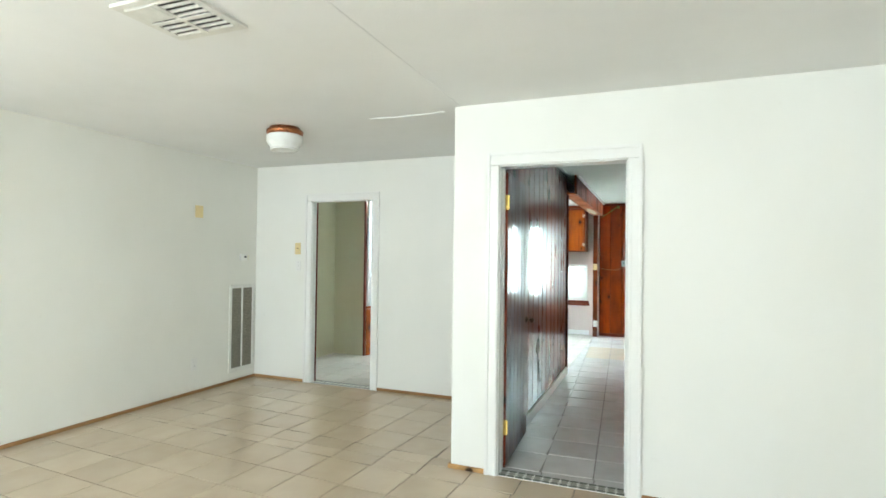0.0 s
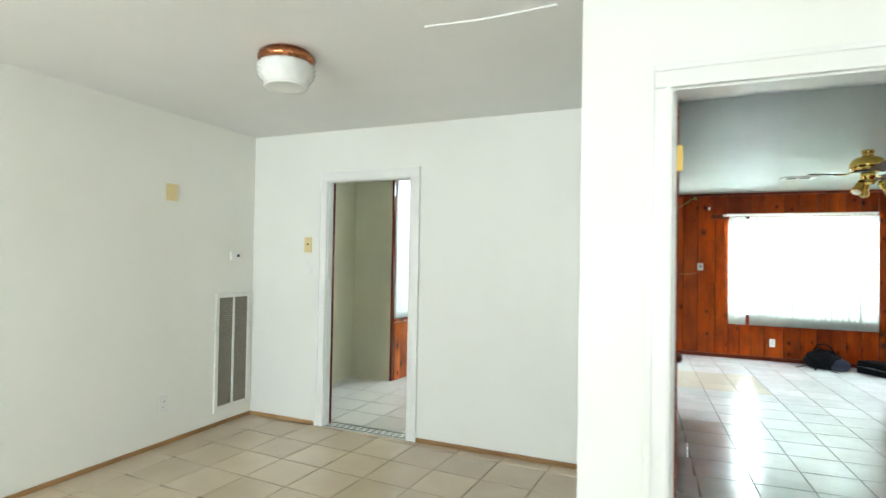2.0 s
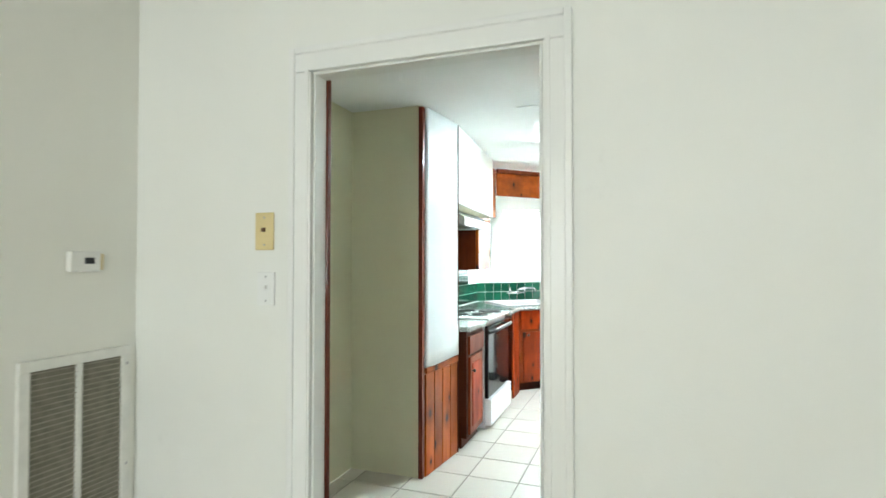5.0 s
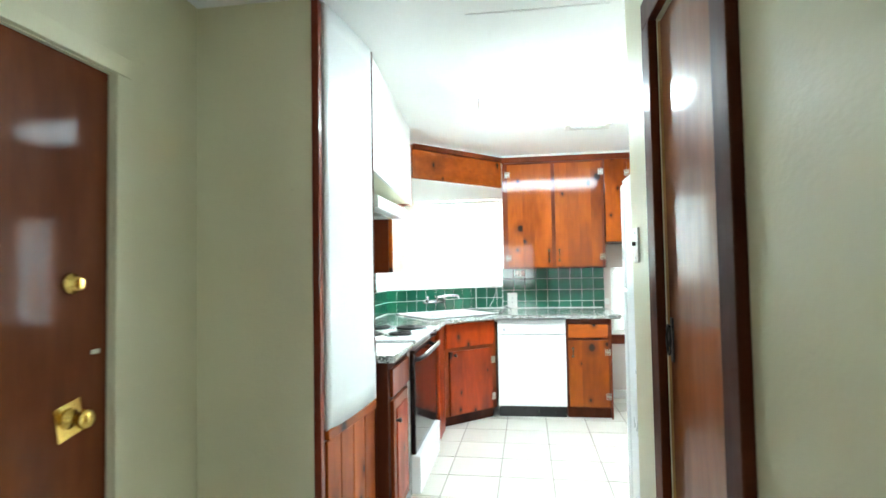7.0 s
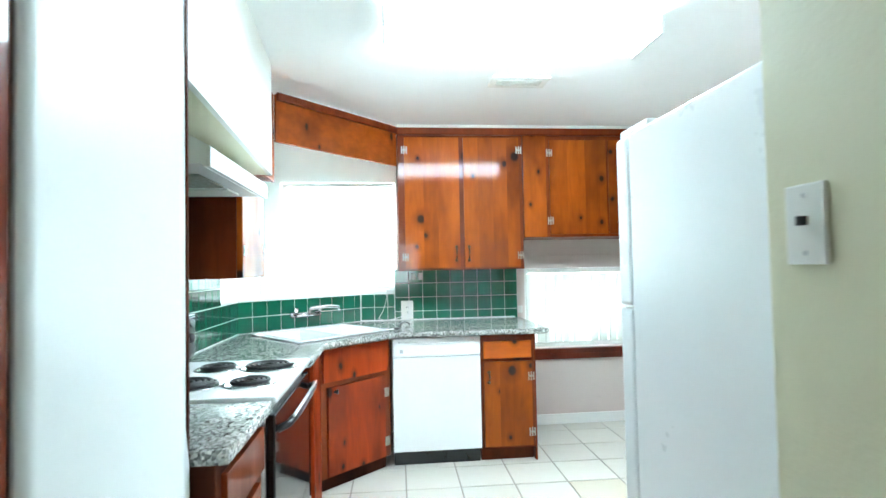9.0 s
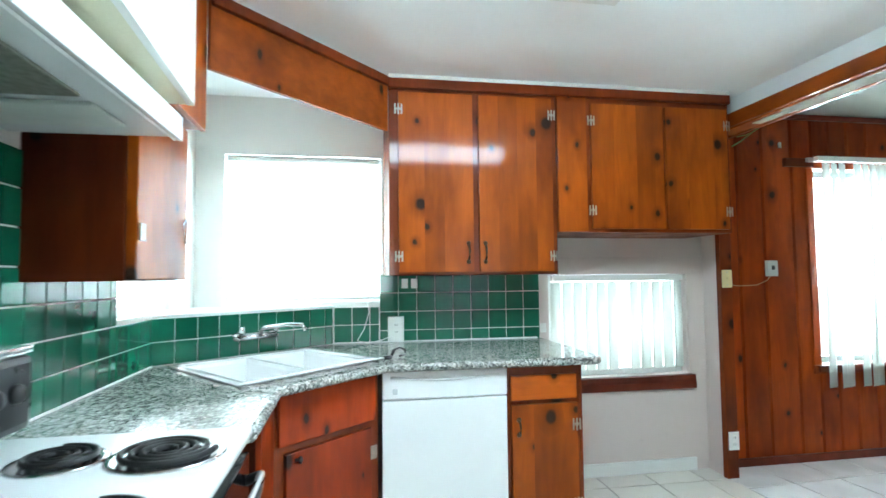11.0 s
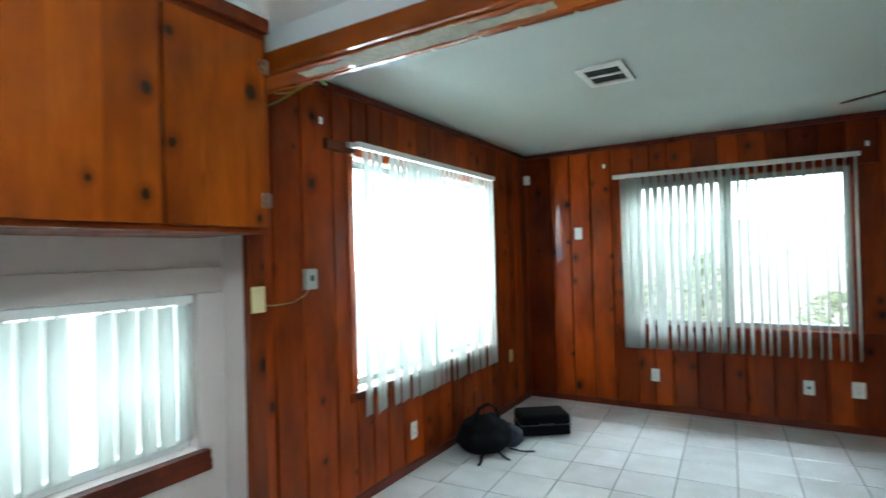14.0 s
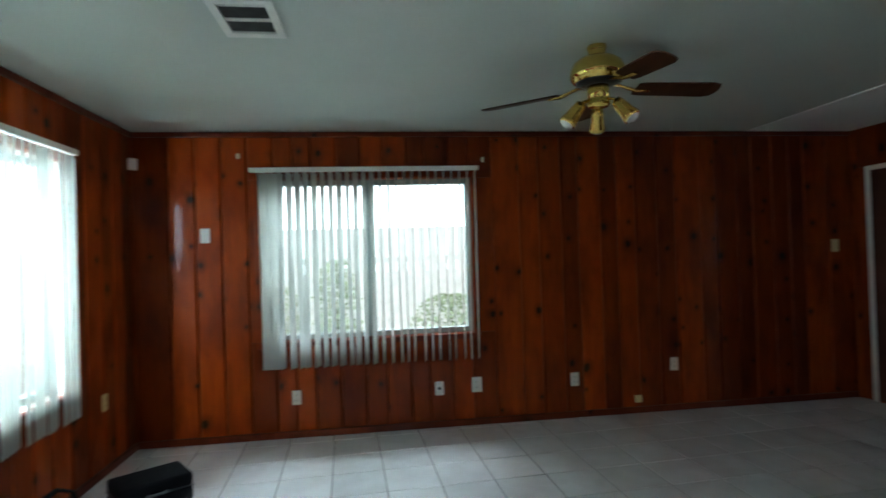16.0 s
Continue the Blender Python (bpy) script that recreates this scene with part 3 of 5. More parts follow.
panel_s = structure("panelling_south", box((1.6, SY, 0), (2.3, SY + .003, .02)), PANEL, "knotty pine panelling beside a door", "panelling")
panelling(panel_s, 'x', SY + .002, 1, 1.6, EX - .02, .0, FAM - .01, [(2.35, 3.22, 0.0, 2.1)], 8)
panel_w = structure("panelling_west", box((-.205, AY + .13, 0), (-.202, 7.06, .02)), PANEL, "glossy pine panelling of upright boards with dark joints", "panelling")
panelling(panel_w, 'y', -.204, 1, AY + .13, 7.065, .0, FAM - .01, [], 9, PANEL_W, (.19, .21, .24))
strip("baseboard_north", (-.13, NY - .042, .001), (EX - .03, NY - .02, .055), REDTRIM, "red-brown wooden baseboard under the panelling")
strip("baseboard_east", (EX - .042, SY + .03, .001), (EX - .02, NY - .045, .055), REDTRIM, "red-brown wooden baseboard under the panelling")
strip("baseboard_panelled_west", (-.186, AY + .14, .001), (-.165, 7.06, .09), TRIM, "pale scuffed baseboard under the panelling")
strip("crown_west", (-.186, AY + .13, FAM - .034), (-.158, 7.06, FAM - .003), TRIM, "pale painted ceiling moulding over the panelling")
strip("crown_beam", (-.062, 7.07, FAM - .034), (-.036, NY - .06, FAM - .003), TRIM, "pale painted ceiling moulding along the beam")
strip("trim_partition_end", (-.215, 7.072, .001), (-.165, 7.088, 2.222), DARKWOOD, "dark wooden edge strip at the end of the panelling")
strip("crown_north", (-.13, NY - .05, FAM - .05), (EX - .03, NY - .02, FAM - .012), REDTRIM, "dark wooden ceiling moulding")
strip("crown_east", (EX - .05, SY + .03, FAM - .05), (EX - .02, NY - .055, FAM - .012), REDTRIM, "dark wooden ceiling moulding")


# beam and post between kitchen and family room
beam = thing("ceiling_beam", "boxed beam, white above and varnished pine below with bare patches", "beam")
tagged(beam, "", "", "", "structure")
part("white_board", box((-.243, 7.07, 2.315), (-.225, 10.488, KIT + .02)), PANELWHITE, beam)
part("pine_fascia", box((-.255, 7.07, 2.232), (-.225, 10.488, 2.317), .006), PINE_Y, beam)
part("soffit_board", box((-.225, 7.07, 2.225), (-.10, 10.488, 2.245), .004), PINE_Y, beam)
part("family_side_board", box((-.10, 7.07, 2.222), (-.08, NY - .02, FAM), .004), PINE_Y, beam)
panelling(beam, 'y', -.081, 1, 7.07, NY - .03, 2.224, FAM - .035, [], 12, PANEL)
bare = bmesh.new()
for k in range(26):
    y = 9.1 + k * .042
    w = .02 + .012 * abs(math.sin(k * .9)) + (.025 if 6 < k < 20 else 0)
    box((-.165 - w, y, 2.2215), (-.155 + w * .8, y + .05, 2.2245), 0, bare)
part("bare_patch", bare, plain("bare_scraped_wood", (.50, .46, .34), .8, 0, .5, 30), beam)
flk = bmesh.new()
bmesh.ops.create_icosphere(flk, subdivisions=2, radius=1, matrix=Matrix.Translation((-.257, 8.86, 2.285)) @ Matrix.Diagonal((.004, .035, .025, 1)))
part("paint_drip", flk, PANELWHITE, beam, "", True)
post = thing("post", "varnished pine post with scratches beside the alcove", "post", (-.23, 10.60, 0))
tagged(post, "", "", "", "structure")
part("face_board", box((.008, -.112, 0), (.088, -.095, 2.222), .003), PINE_FRAME, post)
part("core", box((.018, -.095, 0), (.088, .088, 2.222)), PINK, post)
part("edge_board", box((.005, -.111, 0), (.018, -.07, 2.222), .003), PINE_FRAME, post)

structure("ceiling_patch", box((-2.46, 7.30, KIT + .006), (-1.86, 7.76, KIT + .0105), .001), CEIL, "smooth white patch on the kitchen ceiling", "ceiling")

# patched seams of the living room ceiling
structure("ceiling_seam", box((-.53, 2.1, LIV - .003), (-.40, AY - .002, LIV - .0005), .001), CEIL, "taped and painted ceiling seam", "ceiling")
structure("ceiling_ridge", prism([(-1.15, 3.83), (-.9, 3.855), (-.56, 3.835), (-.56, 3.865), (-.85, 3.89), (-1.1, 3.87)], LIV - .006, LIV - .0005, .001), CEIL, "raised plaster ridge on the ceiling", "ceiling")

structure("trim_hall_doorway", box((-2.81, BY + .0655, 0), (-2.738, BY + .088, 2.08), .003), REDTRIM, "dark red-brown casing on the hall side of the doorway", "trim")

# dark boards behind the joints of the panelling
for lo, hi in (((-.13, .03), (.68, 2.44)), ((2.47, .03), (EX, 2.44)), ((.68, .03), (2.47, .66)), ((.68, 2.06), (2.47, 2.44))):
    part("backing_board", box((lo[0], NY - .0035, lo[1]), (hi[0], NY - .0015, hi[1])), DARKWOOD, panel_n)
part("backing_board", box((-.2045, AY + .13, .03), (-.2025, 7.06, 2.44)), DARKWOOD, panel_w)

# ---------------------------------------------------------------- kitchen


def knob_pull(parent, x, y, z, long=.09):
    """A wrought pull: two rosettes and a bowed grip, facing -y."""
    bm = tube([(x, y, z - long / 2), (x, y - .022, z - long / 4), (x, y - .026, z), (x, y - .022, z + long / 4), (x, y, z + long / 2)], [.004, .0055, .006, .0055, .004], None, 8)
    for s in (-1, 1):
        turned([(.012, 0), (.010, -.005), (.004, -.007)], (x, y, z + s * long / 2), 12, bm, 'y')
    return part("handle", bm, BRONZE, parent, "bronzed wrought pull", True)


def h_hinge(parent, x, y, z):
    """An H-shaped surface hinge, facing -y."""
    bm = box((x - .004, y - .005, z - .03), (x + .004, y, z + .03), .001)
    box((x - .022, y - .003, z - .028), (x - .013, y, z + .028), .001, bm)
    box((x + .013, y - .003, z - .028), (x + .022, y, z + .028), .001, bm)
    box((x - .022, y - .003, z - .006), (x + .022, y, z + .006), .001, bm)
    return part("hinge", bm, HINGE, parent, "worn chrome H hinge")


def board_door(parent, x0, x1, y, z0, z1, seed, mat=PINE):
    """A flush door of glued pine boards on the plane y, facing -y."""
    rnd = random.Random(seed)
    d = part("door", box((x0, y - .004, z0), (x1, y, z1), .002), mat, parent, "knotty pine cabinet door")
    at = x0
    while at < x1 - .005:
        w = min(rnd.choice((.11, .14, .17, .2)), x1 - at)
        if x1 - at - w < .05:
            w = x1 - at
        part("plank", box((at, y - .022, z0), (at + w, y - .003, z1), .0002), mat, d)
        at += w
    return d


CF = 10.225
upper = thing("wall_cabinet", "tall varnished knotty pine wall cabinet with two doors", "cabinet", group="kitchen wall cabinets")
part("body", box((-2.395, CF, 1.318), (-1.444, NY - .002, 2.375), .003), PINE_FRAME, upper)
for x0, x1, hx, px, sd in ((-2.345, -1.935, -2.345, -1.965, 1), (-1.900, -1.475, -1.475, -1.87, 2)):
    d = board_door(upper, x0, x1, CF, 1.335, 2.315, sd)
    for z in (1.42, 2.22):
        h_hinge(d, hx, CF - .02, z)
    knob_pull(d, px, CF - .022, 1.44, .1)
upper2 = thing("wall_cabinet", "short varnished knotty pine wall cabinet over a window", "cabinet", group="kitchen wall cabinets")
part("body", box((-1.440, CF, 1.555), (-.335, NY - .002, 2.375), .003), PINE_FRAME, upper2)
part("stile", box((-1.438, CF - .016, 1.557), (-1.262, CF, 2.375), .003), PINE, upper2)
for x0, x1, hx, sd in ((-1.235, -.785, -1.235, 3), (-.765, -.362, -.362, 4)):
    d = board_door(upper2, x0, x1, CF, 1.575, 2.30, sd)
    for z in (1.68, 2.2):
        h_hinge(d, hx, CF - .02, z)
crown = structure("crown_kitchen", box((-2.40, CF - .03, 2.335), (-.335, CF + .02, 2.392), .008), PINE_FRAME, "varnished pine moulding over the wall cabinets", "moulding")

# diagonal valance and the tiled corner ledge
PL, PR = Vector((-3.12, 9.455, 0)), Vector((-2.40, 10.222, 0))
dv = (PR - PL).normalized()
nv = Vector((dv.y, -dv.x, 0))


def slab(a, b, n, d0, d1, z0, z1, bevel=0.0):
    """An upright slab over the line a-b, from d0 to d1 along n."""
    return prism([(a + n * d0)[:2], (b + n * d0)[:2], (b + n * d1)[:2], (a + n * d1)[:2]], z0, z1, bevel)


val = thing("valance", "varnished pine valance board across the sink corner", "valance")
part("board", slab(PL, PR, nv, -.02, 0, 2.10, 2.385, .003), PINE_X, val)
part("moulding", slab(PL, PR, nv, 0, .025, 2.345, 2.392, .006), PINE_FRAME, val)

# base cabinets
CB, CT = 9.90, .872
small_base = thing("base_cabinet", "knotty pine base cabinet with one drawer and one door", "cabinet", group="kitchen base cabinets")
part("body", box((-1.850, CB, .09), (-1.48, NY - .02, CT), .003), PINE_FRAME, small_base)
part("plinth", box((-1.850, CB + .05, 0), (-1.485, NY - .02, .088)), DARKWOOD, small_base)
drw = part("drawer_front", box((-1.835, CB - .018, .705), (-1.50, CB, .825), .005), PINE_X, small_base)
dd = board_door(small_base, -1.835, -1.50, CB, .11, .685, 6)
for z in (.20, .58):
    h_hinge(dd, -1.505, CB - .02, z)
knob_pull(dd, -1.80, CB - .022, .58, .07)
part("end_panel", box((-1.48, CB - .002, .0), (-1.466, NY - .02, CT), .003), PINE_FRAME, small_base)

DL, DR = Vector((-2.90, 9.50, 0)), Vector((-2.475, 9.895, 0))
dd2 = (DR - DL).normalized()
nd = Vector((dd2.y, -dd2.x, 0))
sinkcab = thing("base_cabinet", "reddish knotty pine sink cabinet set across the corner", "cabinet", group="kitchen base cabinets")
part("body", prism([DL[:2], DR[:2], (-2.475, NY - .05), (-3.48, NY - .05), (-3.48, 9.50)], .09, .775), PINE_FRAME, sinkcab)
part("top_rail", slab(DL, DR, nd, -.02, -.001, .77, CT, 0), PINE_FRAME, sinkcab)
part("plinth", prism([(DL - nd * .05)[:2], (DR - nd * .05)[:2], (-2.5, NY - .05), (-3.48, NY - .05), (-3.48, 9.55)], 0, .088), DARKWOOD, sinkcab)
ln = (DR - DL).length
part("false_drawer", slab(DL + dd2 * .03, DR - dd2 * .03, nd, 0, .016, .66, .86, .004), PINE_RED, sinkcab)
sdoor = part("door", slab(DL + dd2 * .06, DR - dd2 * .06, nd, 0, .02, .10, .63, .004), PINE_RED, sinkcab, "reddish pine door with worn varnish")
part("side_stile", box((-2.905, 9.21, .0), (-2.885, 9.50, CT), .003), PINE_RED, sinkcab)
for z in (.2, .52):
    c = DR - dd2 * .05 + nd * .02
    part("hinge", slab(c - dd2 * .02, c + dd2 * .02, nd, 0, .004, z - .03, z + .03, .001), HINGE, sdoor)
knb = DL + dd2 * .1 + nd * .02
part("knob", turned([(.007, 0), (.006, .012), (.015, .018), (.012, .027), (.004, .03)], (knb.x, knb.y, .60), 16, None, 'x'), BLACK, sdoor, "", True)

near_base = thing("base_cabinet", "narrow varnished pine base cabinet beside the stove", "cabinet", group="kitchen base cabinets")
part("body", box((-3.49, 7.62, .09), (-2.90, 8.085, CT), .003), DARKWOOD, near_base)
part("plinth", box((-3.49, 7.66, 0), (-2.95, 8.085, .088)), DARKWOOD, near_base)
part("drawer_front", box((-2.90, 7.66, .70), (-2.883, 8.06, .835), .004), PINE_FRAME, near_base)
nd_ = part("door", box((-2.90, 7.66, .11), (-2.880, 8.0, .68), .004), PINE_FRAME, near_base)
part("door_panel", box((-2.882, 7.71, .16), (-2.874, 7.95, .63), .006), PINE_RED, nd_)
part("knob", turned([(.006, 0), (.006, .012), (.014, .02), (.01, .028), (.003, .03)], (-2.876, 7.69, .58), 16, None, 'x'), BLACK, nd_, "", True)

# worktop with its rounded, rough-edged front
top = thing("worktop", "speckled grey-green granite worktop with a caulked edge", "worktop")
sink_poly = [(-3.40, 9.95), (-3.0, 9.42), (-2.47, 9.95), (-2.84, 10.42)]


def poly_in(poly, d):
    c = sum((Vector(p) for p in poly), Vector((0, 0))) / len(poly)
    return [tuple(Vector(p) + (c - Vector(p)).normalized() * d) for p in poly]


def ring_slab(outer, inner, z0, z1):
    """A slab with a hole of as many corners as its outline."""
    bm = bmesh.new()
    rows = [[bm.verts.new((x, y, z)) for x, y in loop] for loop, z in ((outer, z0), (outer, z1), (inner, z1), (inner, z0))]
    n = len(outer)
    for a, b in zip(rows, rows[1:] + rows[:1]):
        for k in range(n):
            bm.faces.new((a[k], a[(k + 1) % n], b[(k + 1) % n], b[k]))
    bmesh.ops.recalc_face_normals(bm, faces=bm.faces)
    return bm


_a, _b, _c, _d = [Vector(p) for p in poly_in(sink_poly, .03)]
hole = [_a.lerp(_b, .4), _a.lerp(_b, .8), _b, _c, _c.lerp(_d, .1), _c.lerp(_d, .2), _c.lerp(_d, .5), _d, _a]
part("sink_corner_slab", ring_slab([(-3.495, 8.865), (-2.862, 8.865), (-2.862, 9.42), (-2.44, 9.842), (-1.415, 9.842), (-1.395, 9.862), (-1.395, NY - .015), (-2.70, NY - .015), (-3.495, 10.02)], [tuple(v) for v in hole], CT + .002, .912), GRANITE, top)
nose = tube([(-2.862, 8.87, .892), (-2.862, 9.42, .892), (-2.44, 9.842, .892), (-1.41, 9.842, .892), (-1.395, 9.86, .892), (-1.395, NY - .02, .892)], .0195, None, 10)
part("rounded_nosing", nose, GRANITE, top, "", True)
part("near_slab", box((-3.495, 7.60, CT + .002), (-2.862, 8.085, .912), .008), GRANITE, top)
cau = tube([(-3.49, 8.87, .915), (-3.49, 10.0, .915)], .006, None, 6)
tube([(-3.48, 10.015, .915), (-2.715, 10.655, .915)], .006, cau, 6)
tube([(-2.70, 10.668, .915), (-1.42, 10.668, .915)], .006, cau, 6)
part("caulk", cau, CAULK, top)


# sink of white porcelain, two bowls
sink = thing("sink", "white porcelain double sink set across the corner", "sink")
rim = ring_slab(sink_poly, poly_in(sink_poly, .055), .914, .926)
bmesh.ops.bevel(rim, geom=list(rim.edges), offset=.004, segments=2, affect='EDGES')
part("rim", rim, PORCELAIN, sink, "", True)
sa, sb, sc, sd_ = [Vector(p) for p in poly_in(sink_poly, .055)]
for f0, f1 in ((0, .48), (.52, 1)):
    q = [sb.lerp(sc, f0), sb.lerp(sc, f1), sa.lerp(sd_, f1), sa.lerp(sd_, f0)]
    bm = bmesh.new()
    loops = []
    for inset, z in ((0, .918), (.012, .90), (.03, .80), (.06, .785)):
        loops.append([bm.verts.new((*p, z)) for p in poly_in([tuple(v) for v in q], inset)])
    for a, b in zip(loops, loops[1:]):
        for k in range(4):
            bm.faces.new((a[k], a[(k + 1) % 4], b[(k + 1) % 4], b[k]))
    bm.faces.new(loops[-1])
    bmesh.ops.recalc_face_normals(bm, faces=bm.faces)
    part("bowl", bm, PORCELAIN, sink)
part("divider", prism([tuple(v) for v in (sb.lerp(sc, .48), sb.lerp(sc, .52), sa.lerp(sd_, .52), sa.lerp(sd_, .48))], .80, .917, .004), PORCELAIN, sink)

# wall-mounted faucet on the diagonal tiles
GL, GR = Vector((-3.5, 10.0, 0)), Vector((-2.71, 10.66, 0))
gd = (GR - GL).normalized()
gn = Vector((gd.y, -gd.x, 0))
fc = thing("faucet", "chrome wall-mounted mixer faucet over the sink", "faucet")
mid = GL.lerp(GR, .50)
z = 1.01
fb = tube([mid - gd * .10 + gn * .05 + Vector((0, 0, z)), mid + gd * .10 + gn * .05 + Vector((0, 0, z))], .016, None, 12)
for s in (-1, 1):
    p = mid + gd * .10 * s
    tube([p + gn * .002 + Vector((0, 0, z)), p + gn * .012 + Vector((0, 0, z)), p + gn * .05 + Vector((0, 0, z))], [.03, .022, .013], fb, 14)
    tube([p + gn * .05 + Vector((0, 0, z + .0)), p + gn * .06 + Vector((0, 0, z + .03)), p + gn * .062 + Vector((0, 0, z + .055))], [.017, .02, .012], fb, 12)
part("body", fb, CHROME, fc, "", True)
sp = mid + gn * .06
part("spout", tube([sp + Vector((0, 0, z + .005)), sp + gn * .03 + Vector((0, 0, z + .045)), sp + gn * .12 + gd * .08 + Vector((0, 0, z + .06)), sp + gn * .19 + gd * .13 + Vector((0, 0, z + .058)), sp + gn * .205 + gd * .14 + Vector((0, 0, z + .03))], [.014, .013, .011, .011, .012], None, 12), CHROME, fc, "", True)

# green wall tiles
ledge = structure("sink_ledge", prism([GL[:2], GR[:2], (-2.73, NY - .002), (-3.498, NY - .002)], .0, 1.125), GROUTW, "white ledge behind the tiled sink corner", "ledge")
structure("ledge_top", prism([(GL + gn * .012)[:2], (GR + gn * .012)[:2], (-2.73, NY - .004), (-3.494, NY - .004)], 1.127, 1.145, .004), TRIM, "white painted window ledge over green tiles", "ledge")


def tile_wall(name, label, a, b, n, z0, rows, pitch=.108, gap=.005, skip=None):
    """Rows of square glazed tiles on the upright plane over a-b."""
    d = (b - a).normalized()
    length = (b - a).length
    back = structure(name, slab(a, b, n, .001, .004, z0, z0 + rows * pitch), GROUTW, label, "tiling")
    ang = math.degrees(math.atan2(d.y, d.x))
    h = pitch / 2 - gap / 2
    cols = int(math.ceil(length / pitch))
    full = None
    for r in range(rows):
        for c in range(cols):
            u0, u1 = c * pitch + gap / 2, min((c + 1) * pitch, length) - gap / 2
            if u1 - u0 < .015 or (skip and skip(u0, r)):
                continue
            whole = u1 - u0 > 2 * h - .002
            if whole and full is None:
                full = mesh_of("glazed_tile", box((-h, -.010, -h), (h, -.003, h), .0025), GREEN)
            w = (u1 - u0) / 2
            me = full if whole else mesh_of("glazed_tile", box((-w, -.010, -h), (w, -.003, h), .0025), GREEN)
            p = a + d * (u0 + u1) / 2
            ob = new("glazed_tile", me)
            ob.matrix_basis = pose(p.x, p.y, z0 + (r + .5) * pitch, 0, 0, ang)
            ob.parent = back
    return back


tile_wall("tiles_north", "green glazed wall tiles with pale joints", Vector((-2.424, NY - .002, 0)), Vector((-1.395, NY - .002, 0)), Vector((0, -1, 0)), .868, 4, .115)
tile_wall("tiles_north_low", "green glazed wall tiles under the sink window", Vector((-2.70, NY - .002, 0)), Vector((-2.427, NY - .002, 0)), Vector((0, -1, 0)), .914, 2)
tile_wall("tiles_diagonal", "green glazed wall tiles behind the sink", GL, GR, gn, .914, 2)
tile_wall("tiles_west", "green glazed wall tiles beside the stove", Vector((-3.498, 7.62, 0)), Vector((-3.498, 9.62, 0)), Vector((1, 0, 0)), .914, 7)
tile_wall("tiles_west_low", "green glazed wall tiles under a side window", Vector((-3.498, 9.625, 0)), Vector((-3.498, 9.99, 0)), Vector((1, 0, 0)), .914, 2)

# dishwasher
dw = thing("dishwasher", "white dishwasher with a curved handle recess under the worktop", "dishwasher", (-2.157, 9.9, 0))
part("body", box((-.298, .0, .10), (.298, .70, .868), .004), ENAMEL, dw)
part("door", box((-.300, -.022, .105), (.300, -.001, .735), .008), ENAMEL, dw)
part("control_panel", box((-.300, -.026, .74), (.300, -.001, .866), .008), ENAMEL, dw)
lip = bmesh.new()
tube([(-.26 + .52 * k / 16, -.029, .842 - .016 * math.sin(math.pi * k / 16)) for k in range(17)], .006, lip, 8)
part("handle_lip", lip, ENAMEL, dw, "", True)
# Grey strip on the front that draws the shade in the handle recess.
slot = bmesh.new()
tube([(-.2 + .4 * k / 12, -.0275, .838 - .014 * math.sin(math.pi * (k + 2) / 16)) for k in range(13)], .003, slot, 6)
part("handle_recess", slot, plain("recess_shade_grey", (.35, .36, .36), .4), dw)
part("badge", box((-.25, -.0275, .765), (-.228, -.0255, .79), .001), plain("grey_badge", (.4, .42, .44), .3), dw)
part("toe_kick", box((-.296, .04, .0), (.296, .66, .098), .003), BLACK, dw)

# stove
st = thing("stove", "white electric coil stove with a black oven door", "stove", (-2.862, 8.472, 0))
part("body", box((-.63, -.378, .03), (-.03, .378, .895), .005), ENAMEL, st)
part("cooktop", box((-.635, -.381, .897), (.012, .381, .924), .010), ENAMEL, st)
od = part("oven_door", box((-.028, -.374, .27), (.004, .374, .86), .006), BLACKGLASS, st)
part("oven_handle", tube([(.004, -.33, .80), (.04, -.32, .815), (.052, -.2, .82), (.052, .2, .82), (.04, .32, .815), (.004, .33, .80)], .013, None, 10), BLACK, od, "", True)
part("handle_trim", tube([(.052, -.28, .833), (.056, 0, .836), (.052, .28, .833)], .006, None, 8), ENAMEL, od, "", True)
part("storage_drawer", box((-.028, -.374, .05), (.03, .374, .262), .008), ENAMEL, st)
bp = part("back_panel", prism([(-.63, -.378), (-.505, -.378), (-.505, .378), (-.63, .378)], .95, 1.13, .02), BLACK, st)
part("back_panel_cap", box((-.636, -.382, 1.131), (-.51, .382, 1.15), .006), CHROME, bp)
for y in (-.3, -.22, .0, .22, .3):
    part("control_knob", turned([(.024, 0), (.022, .012), (.016, .02), (.004, .022)], (-.505, y, 1.045), 20, None, 'x'), BLACK, bp, "", True)
for x, y, r in ((-.13, -.17, .075), (-.13, .165, .1), (-.345, -.17, .1), (-.345, .165, .075)):
    pan = part("drip_pan", turned([(r + .022, .9245), (r + .016, .929), (r + .004, .926), (r * .3, .9255), (.004, .9255)], (x, y, 0), 32), CHROME, st, "", True)
    n = 100
    turns = 4 if r > .08 else 3.3
    pts = [(x + (.016 + (r - .016) * k / n) * math.cos(2 * math.pi * turns * k / n), y + (.016 + (r - .016) * k / n) * math.sin(2 * math.pi * turns * k / n), .9365) for k in range(n + 1)]
    part("coil", tube(pts, .0068, None, 8), COIL, pan, "", True)

# range hood and the white boxing above it
hood = thing("range_hood", "white range hood with a greasy underside", "range hood", (-3.525, 8.55, 1.695))
hb = bmesh.new()
pr = [(0, .0), (0, .16), (.30, .16), (.455, .075), (.455, .012), (.44, 0), (.43, .012), (.02, .012)]
rows = [[hb.verts.new((x, y, zz)) for x, zz in pr] for y in (-.44, .40)]
